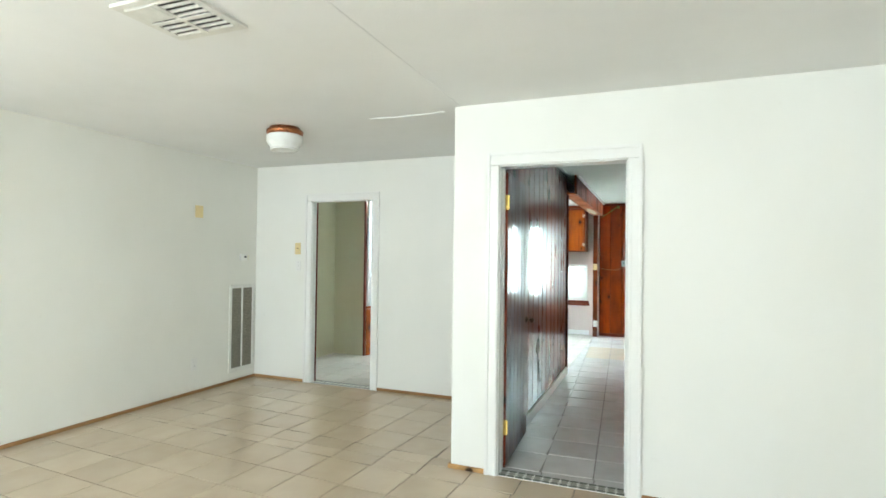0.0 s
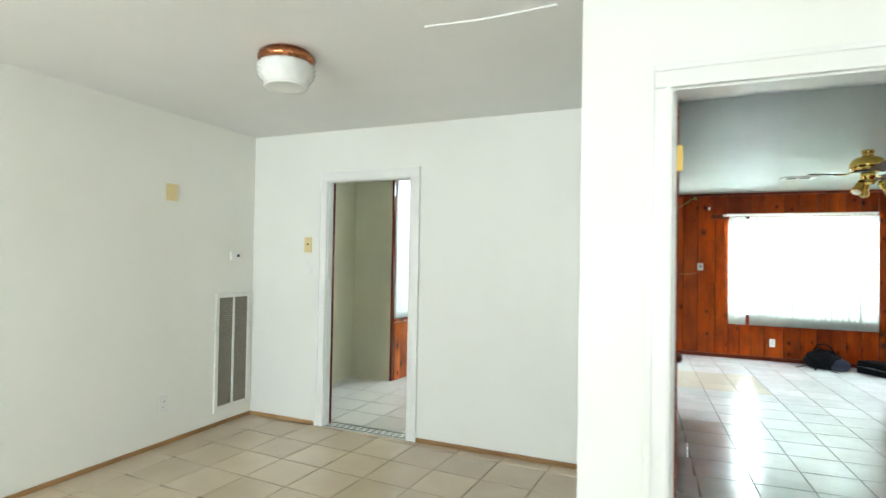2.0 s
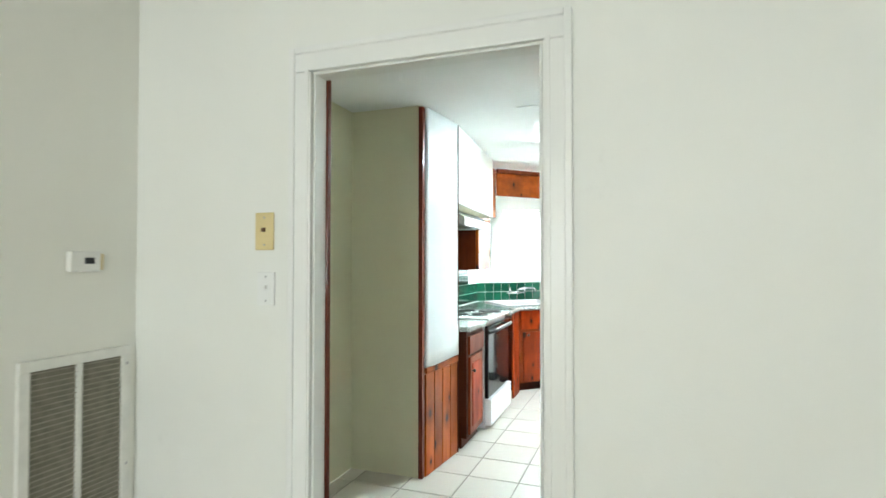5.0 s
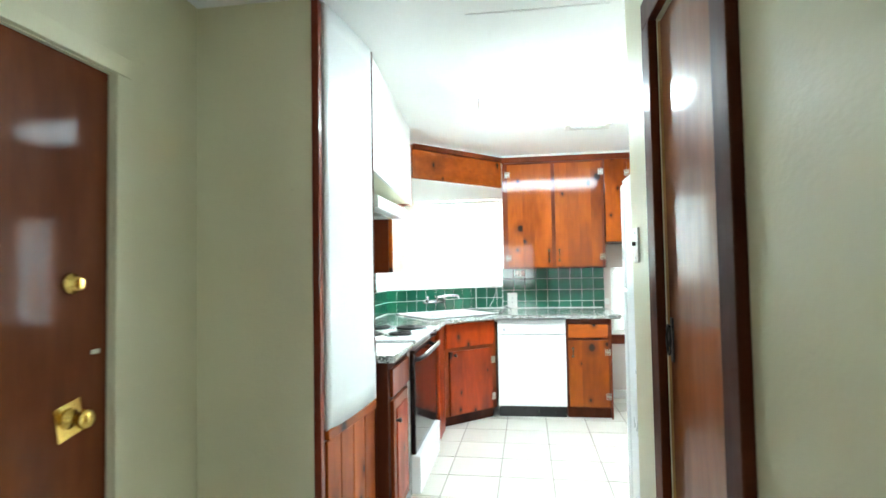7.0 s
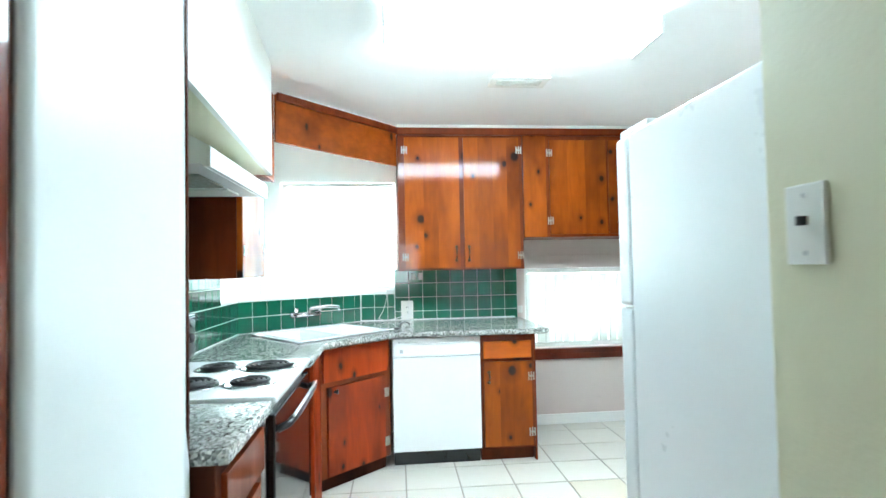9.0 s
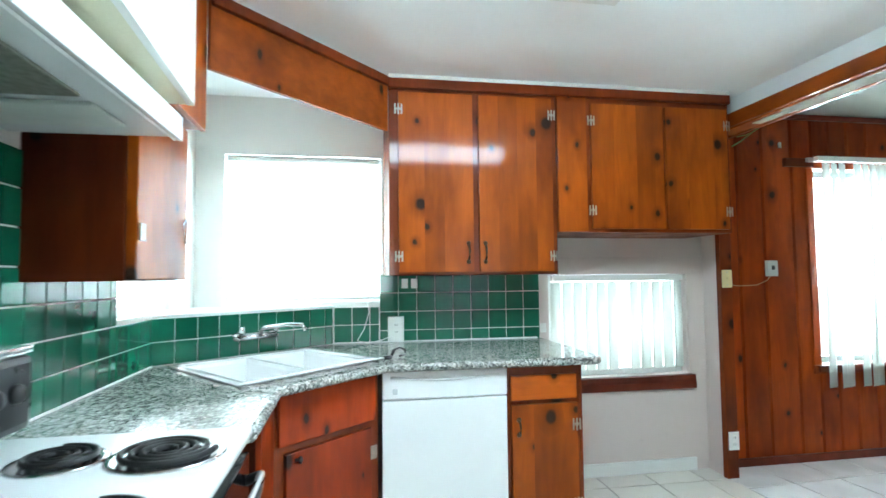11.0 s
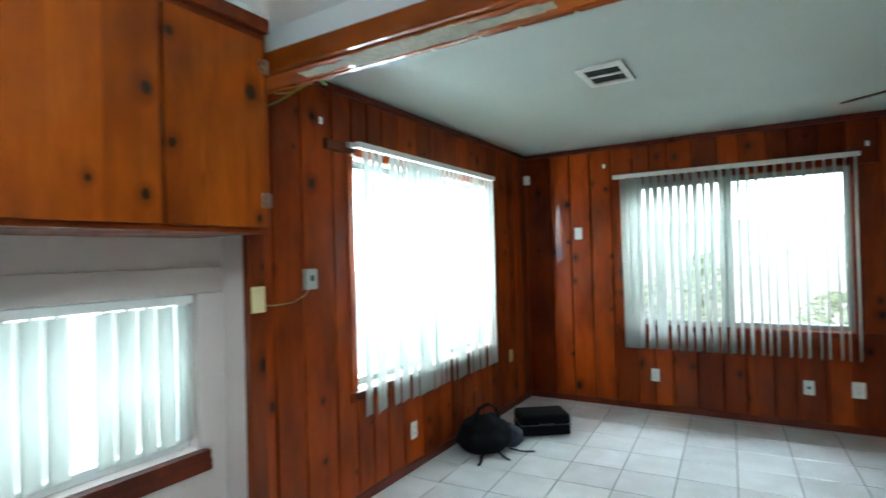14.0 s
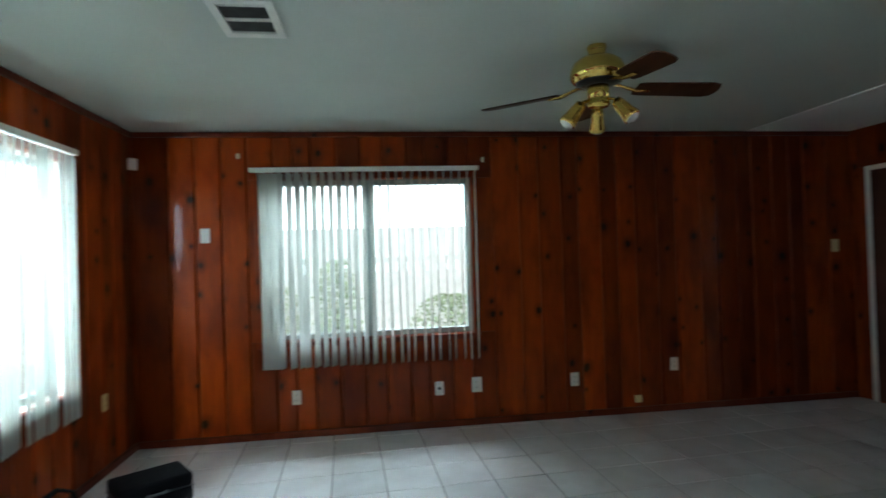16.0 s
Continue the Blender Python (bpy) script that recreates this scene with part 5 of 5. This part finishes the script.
vertical_blind("vertical_blind", "white vertical blinds, turned half open, over the sliding window", (3.30, 9.765, 2.155), -90, 1.83, 1.59, .0655, lambda u: 12 if u < .05 else 66 if u < .52 else 80, 4, .075)
vertical_blind("vertical_blind", "white vertical blinds inside the small window", (-1.30, NY + .02, 1.31), 0, .94, .63, .078, lambda u: 16, 6, missing=(6,))
brk = thing("blind_bracket", "dark wooden block that holds the blind rail", "bracket", (.55, 10.66, 2.10))
part("block", box((-.11, -.02, -.03), (.12, .012, .03), .004), DARKWOOD, brk)
part("clip", box((.05, -.045, .0), (.12, -.02, .03), .002), STEEL, brk)

# ---------------------------------------------------------------- family room
# Near-black sheet in place of the shade in the doorway's gap.
structure("family_door_opening", box((2.36, SY - .01, 0), (3.21, SY - .004, 2.1)), DARK, "dark sheet for the shade round a doorway panel", "door frame")
fdr = thing("family_room_doorway", "pale-framed doorway, filled with a panel coloured as its dim pinkish interior", "door", (2.36, SY, 0))
# The leaf panel stands in for the dim pinkish room beyond.
part("leaf", box((.03, -.003, .01), (.82, .004, 2.06), .002), pine("dim_pink_interior", (.22, .10, .085), (.15, .06, .05), 0, .5), fdr)
part("frame_side", box((.82, -.003, 0), (.86, .022, 2.10), .003), TRIM, fdr)
part("frame_side", box((-.01, -.003, 0), (.03, .022, 2.10), .003), TRIM, fdr)
part("frame_head", box((.03, -.003, 2.06), (.82, .022, 2.10), .003), TRIM, fdr)

fan = thing("ceiling_fan", "brass ceiling fan with walnut blades, one missing, and spot lamps", "ceiling fan", (1.53, 7.66, FAM - .055))
part("canopy", turned([(.046, .055), (.05, .045), (.046, .03), (.042, .012), (.05, -.006)], (0, 0, 0), 32), BRASS, fan, "", True)
part("motor_housing", turned([(.05, -.004), (.09, -.012), (.122, -.036), (.136, -.07), (.138, -.104), (.12, -.128), (.07, -.14)], (0, 0, 0), 40), BRASS, fan, "polished brass motor housing", True)
part("motor_vents", turned([(.112, -.126), (.105, -.142), (.06, -.15)], (0, 0, 0), 32), BLACK, fan, "", True)
part("switch_cup", turned([(.05, -.145), (.055, -.16), (.055, -.21), (.045, -.225), (.06, -.235), (.05, -.255), (.01, -.26)], (0, 0, 0), 32), BRASS, fan, "", True)
_r, _a = Vector((-.42, -.908, 0)), Vector((.908, -.42, 0))
for deg, far in ((165, 1.0), (100, 1.0), (25, 1.0), (-52, .74)):
    d = (_r * math.cos(radians(deg)) + _a * math.sin(radians(deg))).normalized()
    side = Vector((-d.y, d.x, 0))
    bl = bmesh.new()
    out = [(.20, -.05), (.23, -.058), (.60, -.068), (.64, -.055), (.655, -.02), (.655, .02), (.64, .055), (.60, .068), (.23, .058), (.20, .05)]
    tilt = -.2
    lo = [bl.verts.new(d * (u * far if u > .3 else u) + side * v + Vector((0, 0, -.165 + v * tilt))) for u, v in out]
    hi = [bl.verts.new(d * (u * far if u > .3 else u) + side * v + Vector((0, 0, -.158 + v * tilt))) for u, v in out]
    bl.faces.new(lo[::-1])
    bl.faces.new(hi)
    for k in range(len(out)):
        bl.faces.new((lo[k], lo[(k + 1) % len(out)], hi[(k + 1) % len(out)], hi[k]))
    bmesh.ops.recalc_face_normals(bl, faces=bl.faces)
    b_ = part("blade", bl, BLADE, fan, "dark walnut fan blade")
    iron = tube([d * .09 + Vector((0, 0, -.14)), d * .14 + Vector((0, 0, -.152)), d * .2 + Vector((0, 0, -.170)), d * .27 + Vector((0, 0, -.172))], [.014, .012, .018, .012], None, 8, (1, .5))
    part("blade_iron", iron, BRASS, b_, "", True)
for deg in (200, -20, 95):
    d = (_r * math.cos(radians(deg)) + _a * math.sin(radians(deg)))
    p0 = Vector((0, 0, -.215)) + d * .03
    p1 = p0 + d * .05 + Vector((0, 0, -.015))
    ax = (d * .62 + Vector((0, 0, -.78))).normalized()
    arm = tube([p0, p1, p1 + ax * .02], .008, None, 8)
    part("lamp_arm", arm, BRASS, fan, "", True)
    cup = part("spot_lamp", tube([p1 + ax * .005, p1 + ax * .015, p1 + ax * .05, p1 + ax * .10, p1 + ax * .118, p1 + ax * .135, p1 + ax * .14], [.011, .028, .034, .038, .043, .045, .038], None, 20), BRASS, fan, "brass spot lamp cup", True)
    part("bulb", tube([p1 + ax * .12, p1 + ax * .146, p1 + ax * .156], [.037, .032, .012], None, 16), FROST, cup, "", True)

S = [("wall_outlet", "white duplex outlet low on the panelling", (1.251, NY - .02, .262), 0, PLASTIC, "outlet"),
     ("wall_outlet", "ivory duplex outlet on the panelling by the corner", (2.892, NY - .02, .488), 0, IVORY, "outlet"),
     ("wall_outlet", "white duplex outlet under the sliding window", (EX - .02, 9.458, .319), -90, PLASTIC, "outlet"),
     ("cable_plate", "white plate with a cable jack on the panelling", (EX - .02, 8.306, .321), -90, PLASTIC, "jack"),
     ("wall_outlet", "large white duplex outlet beside a cable jack", (EX - .02, 7.99, .333), -90, PLASTIC, "outlet"),
     ("wall_outlet", "white duplex outlet on dark panelling", (EX - .02, 7.138, .326), -90, PLASTIC, "outlet"),
     ("wall_outlet", "white duplex outlet far along the dark panelling", (EX - .02, 6.224, .405), -90, PLASTIC, "outlet"),
     ("light_switch", "white switch plate on the panelling", (EX - .02, 10.127, 1.634), -90, PLASTIC, "switch"),
     ("light_switch", "ivory switch plate beside the far door", (EX - .02, 4.605, 1.40), -90, IVORY, "switch"),
     ("light_switch", "ivory switch plate on the pine post", (-.183, 10.486, 1.278), 0, IVORY, "switch"),
     ("wall_outlet", "white duplex outlet low on the pine post", (-.177, 10.486, .239), 0, PLASTIC, "outlet"),
     ("wall_outlet", "white duplex outlet on the panelled partition", (-.186, 5.40, .40), 90, plain("dark_brown_plate", (.03, .018, .012), .4), "outlet"),
     ("wall_outlet", "white duplex outlet on the green tiles above the worktop", (-2.325, NY - .013, .995), 0, PLASTIC, "outlet")]
for nm, lb, at, tn, mt, kd in S:
    high, wide = (.15, .10) if "worktop" in lb else (.125, .085) if "large" in lb else (.115, .072)
    switch_plate(nm, lb, at, tn, wide, high, mt, kd)
ph = thing("phone_jack", "grey telephone jack with a thin loose wire", "phone jack", (.303, NY - .02, 1.345))
part("box", box((-.04, -.03, -.055), (.04, -.0005, .055), .005), plain("grey_plastic", (.36, .37, .33), .5), ph)
part("button", box((-.012, -.034, -.01), (.012, -.029, .02), .002), BLACK, ph)
part("wire", tube([(-.01, -.012, -.055), (-.04, -.012, -.085), (-.12, -.01, -.115), (-.25, -.008, -.12), (-.40, -.01, -.10)], .0025, None, 6), plain("tan_wire", (.35, .25, .12), .5), ph, "", True)
sn = thing("motion_detector", "small white alarm sensor in the corner", "sensor", (EX - .05, NY - .05, 2.20), -45)
part("case", box((-.03, -.022, -.045), (.03, .022, .045), .008), PLASTIC, sn)
for at in ((EX - .022, 9.862, 2.262), (EX - .022, 7.882, 2.217)):
    hk = thing("wall_hook", "small white hook over the window", "hook", at, -90, "hooks over the window")
    part("plate", box((-.012, -.006, -.02), (.012, 0, .02), .002), PLASTIC, hk)
    part("hook", tube([(0, -.006, .0), (0, -.02, -.008), (0, -.024, .004)], .003, None, 6), PLASTIC, hk)
hk = thing("wall_hook", "small white hook on the panelling", "hook", (.42, NY - .022, 2.225), 0)
part("plate", box((-.012, -.006, -.02), (.012, 0, .02), .002), PLASTIC, hk)
oc = thing("cable_box", "small beige cable box on the baseboard", "cable box", (EX - .045, 6.583, .13), -90)
part("case", box((-.03, -.02, -.03), (.03, 0, .03), .004), IVORY, oc)

# strap slung from the post head
stp = thing("strap", "green nylon strap slung from the head of the post", "strap", (-0.125, 10.455, 2.147))
bm = tube([(0, 0, 0), (.06, .0, .035), (.13, -.01, .085), (0.289, -.01, 0.210), (0.369, .0, 0.190)], .013, None, 6, (1, .25))
tube([(.03, -.01, .06), (.09, -.015, .075), (.15, -.012, .10), (0.339, -.01, 0.220)], .010, bm, 6, (1, .3))
part("webbing", bm, STRAP, stp)
part("knot", turned([(.004, -.02), (.020, -.012), (.024, 0), (.018, .014), (.004, .02)], (0.339, -.005, 0.220), 12), STRAP, stp, "", True)

# backpack and case on the floor
bp_ = thing("backpack", "black backpack lying against the panelling", "backpack", (1.80, 10.40, 0), -28)
bm = bmesh.new()
bmesh.ops.create_icosphere(bm, subdivisions=4, radius=1)
for v in bm.verts:
    x, y, zz = v.co
    k = 1 + .10 * noise.noise(v.co * 2.3) + .04 * noise.noise(v.co * 6)
    zz = max(zz, -.82)
    v.co = Vector((x * .22 * k * (1 - .15 * zz), y * .19 * k, (zz + .82) * .14 * k))
part("bag_body", bm, FABRIC, bp_, "", True)
bm = bmesh.new()
bmesh.ops.create_icosphere(bm, subdivisions=3, radius=1)
for v in bm.verts:
    k = 1 + .12 * noise.noise(v.co * 3)
    v.co = Vector((v.co.x * .12 * k + .19, v.co.y * .15 * k, (max(v.co.z, -.8) + .8) * .085 * k))
part("front_pocket", bm, plain("navy_nylon", (.012, .016, .034), .7, 0, .4, 50, .4), bp_, "", True)
part("carry_strap", tube([(-.10, .0, .22), (-.06, -.01, .31), (.02, -.01, .335), (.10, 0, .29), (.13, 0, .20)], .022, None, 8, (1, .4)), FABRIC, bp_, "padded shoulder strap", True)
for pts in ([(-.14, -.15, .04), (-.20, -.22, .012), (-.24, -.25, .008)], [(-.02, -.18, .04), (-.01, -.25, .012), (.0, -.29, .008)], [(.08, -.17, .04), (.17, -.22, .012), (.25, -.26, .008)]):
    part("loose_strap", tube(pts, .011, None, 6, (1, .4)), FABRIC, bp_, "", True)
cs = thing("equipment_case", "black soft-sided case lying flat on the tiles", "case", (2.36, 10.17, 0), -54)
part("lower_half", box((-.20, -.13, .004), (.20, .15, .085), .018), FABRIC, cs, "", True)
part("lid", box((-.20, -.13, .088), (.20, .15, .165), .02), FABRIC, cs, "", True)
part("zip", box((-.203, -.133, .084), (.203, .153, .089), .002), BLACK, cs)
part("handle", tube([(-.05, -.132, .10), (-.045, -.15, .10), (.045, -.15, .10), (.05, -.132, .10)], .007, None, 8), plain("grey_handle", (.08, .085, .09), .5), cs, "", True)
part("tag", box((.195, -.10, .05), (.206, -.08, .075), .002), PLASTIC, cs)

# small things on the worktop
wt = thing("wristwatch", "black and white wristwatch lying on the granite", "watch", (-2.425, 9.974, .915), 25)
part("case", turned([(.022, .001), (.025, .006), (.023, .015), (.004, .017)], (0, 0, 0), 20), BLACK, wt, "", True)
part("strap", tube([(.02, 0, .008), (.035, .0, .04), (.07, .01, .05), (.105, .015, .036), (.115, .02, .012), (.08, .02, .005)], .013, None, 6, (1, .3)), BLACK, wt, "", True)
part("strap_end", tube([(-.02, 0, .008), (-.06, -.01, .007), (-.09, -.015, .005)], .012, None, 6, (1, .3)), PLASTIC, wt, "", True)
cb = thing("cable", "thin white cable hanging from the window ledge", "cable")
part("wire", tube([(-2.50, NY - .02, 1.17), (-2.49, NY - .05, 1.10), (-2.52, NY - .06, 1.0), (-2.56, NY - .08, .935), (-2.50, NY - .12, .922), (-2.42, NY - .06, .93), (-2.35, NY - .03, .95)], .003, None, 6), PLASTIC, cb, "", True)
hk = thing("tile_hook", "white plastic hooks on the green tiles", "hook", (-2.24, NY - .013, 1.27))
for x in (-.03, .03):
    part("hook", box((x - .02, -.008, -.03), (x + .02, 0, .03), .004), PLASTIC, hk)
sw = thing("wall_bracket", "small white hook on the edge of the tiles", "hook", (-1.385, NY - .013, .975))
part("plate", box((-.012, -.01, -.03), (.03, 0, .03), .004), PLASTIC, sw)

# ---------------------------------------------------------------- outside
# Near-white so that the boards wash out; the glare is in the colour.
FENCE = plain("weathered_glare_fence", (.72, .72, .68), .8, 0, .4, 6)
fence = thing("garden_fence", "board fence behind the garden, coloured pale for daylight glare", "fence", (8.5, 9.0, -.16))
for y in (-4, 4):
    part("rail", box((.03, -6, 1.0 + y * .12), (.07, 6, 1.1 + y * .12)), FENCE, fence)
fbm = mesh_of("fence_board", box((-.01, -.085, 0), (.01, .085, 2.1), .004), FENCE)
for k in range(66):
    ob = new("fence_board", fbm)
    ob.matrix_basis = pose(0, -5.9 + k * .18, 0)
    ob.parent = fence
rnd = random.Random(4)
LEAF = plain("shrub_leaf", (.30, .36, .22), .6, 0, .5, 20)
for cx, cy, w, h, nm in ((6.6, 9.35, .35, 1.55, "tall_shrub"), (7.4, 7.6, .7, .95, "low_shrub"), (7.9, 10.6, .7, 1.2, "low_shrub")):
    sb_ = thing(nm, "leafy green garden shrub in front of the fence", "shrub", (cx, cy, -.16))
    part("stem", tube([(0, 0, 0), (.02, .01, h * .4), (-.02, .02, h * .8)], [.02, .014, .006], None, 6), DARKWOOD, sb_)
    verts, faces = [], []
    for k in range(900):
        a, r, zz = rnd.uniform(0, 6.283), w * math.sqrt(rnd.random()), rnd.uniform(.12, 1) * h
        r *= math.sqrt(max(.05, 1 - ((zz / h - .5) * 1.9) ** 2))
        c = Vector((r * math.cos(a), r * math.sin(a), zz))
        u = Vector((rnd.uniform(-1, 1), rnd.uniform(-1, 1), rnd.uniform(-.6, .6))).normalized() * .05
        v = u.orthogonal().normalized() * .022
        i = len(verts)
        verts += [c - u, c + v, c + u, c - v]
        faces.append((i, i + 1, i + 2, i + 3))
    me = bpy.data.meshes.new("crown")
    me.from_pydata(verts, [], faces)
    me.materials.append(LEAF)
    cr = new("crown", me)
    cr.parent = sb_
    tagged(cr, "", "", "", "stuff")
GLOW = glowing("overcast_haze", (.95, 1, 1), 2.6)
structure("backdrop_east", box((55, -60, -1), (55.2, 70, 40)), GLOW, "bright overcast sky beyond the garden", "backdrop")
structure("backdrop_north", box((-60, 60, -1), (60, 60.2, 40)), GLOW, "bright overcast sky beyond the street", "backdrop")
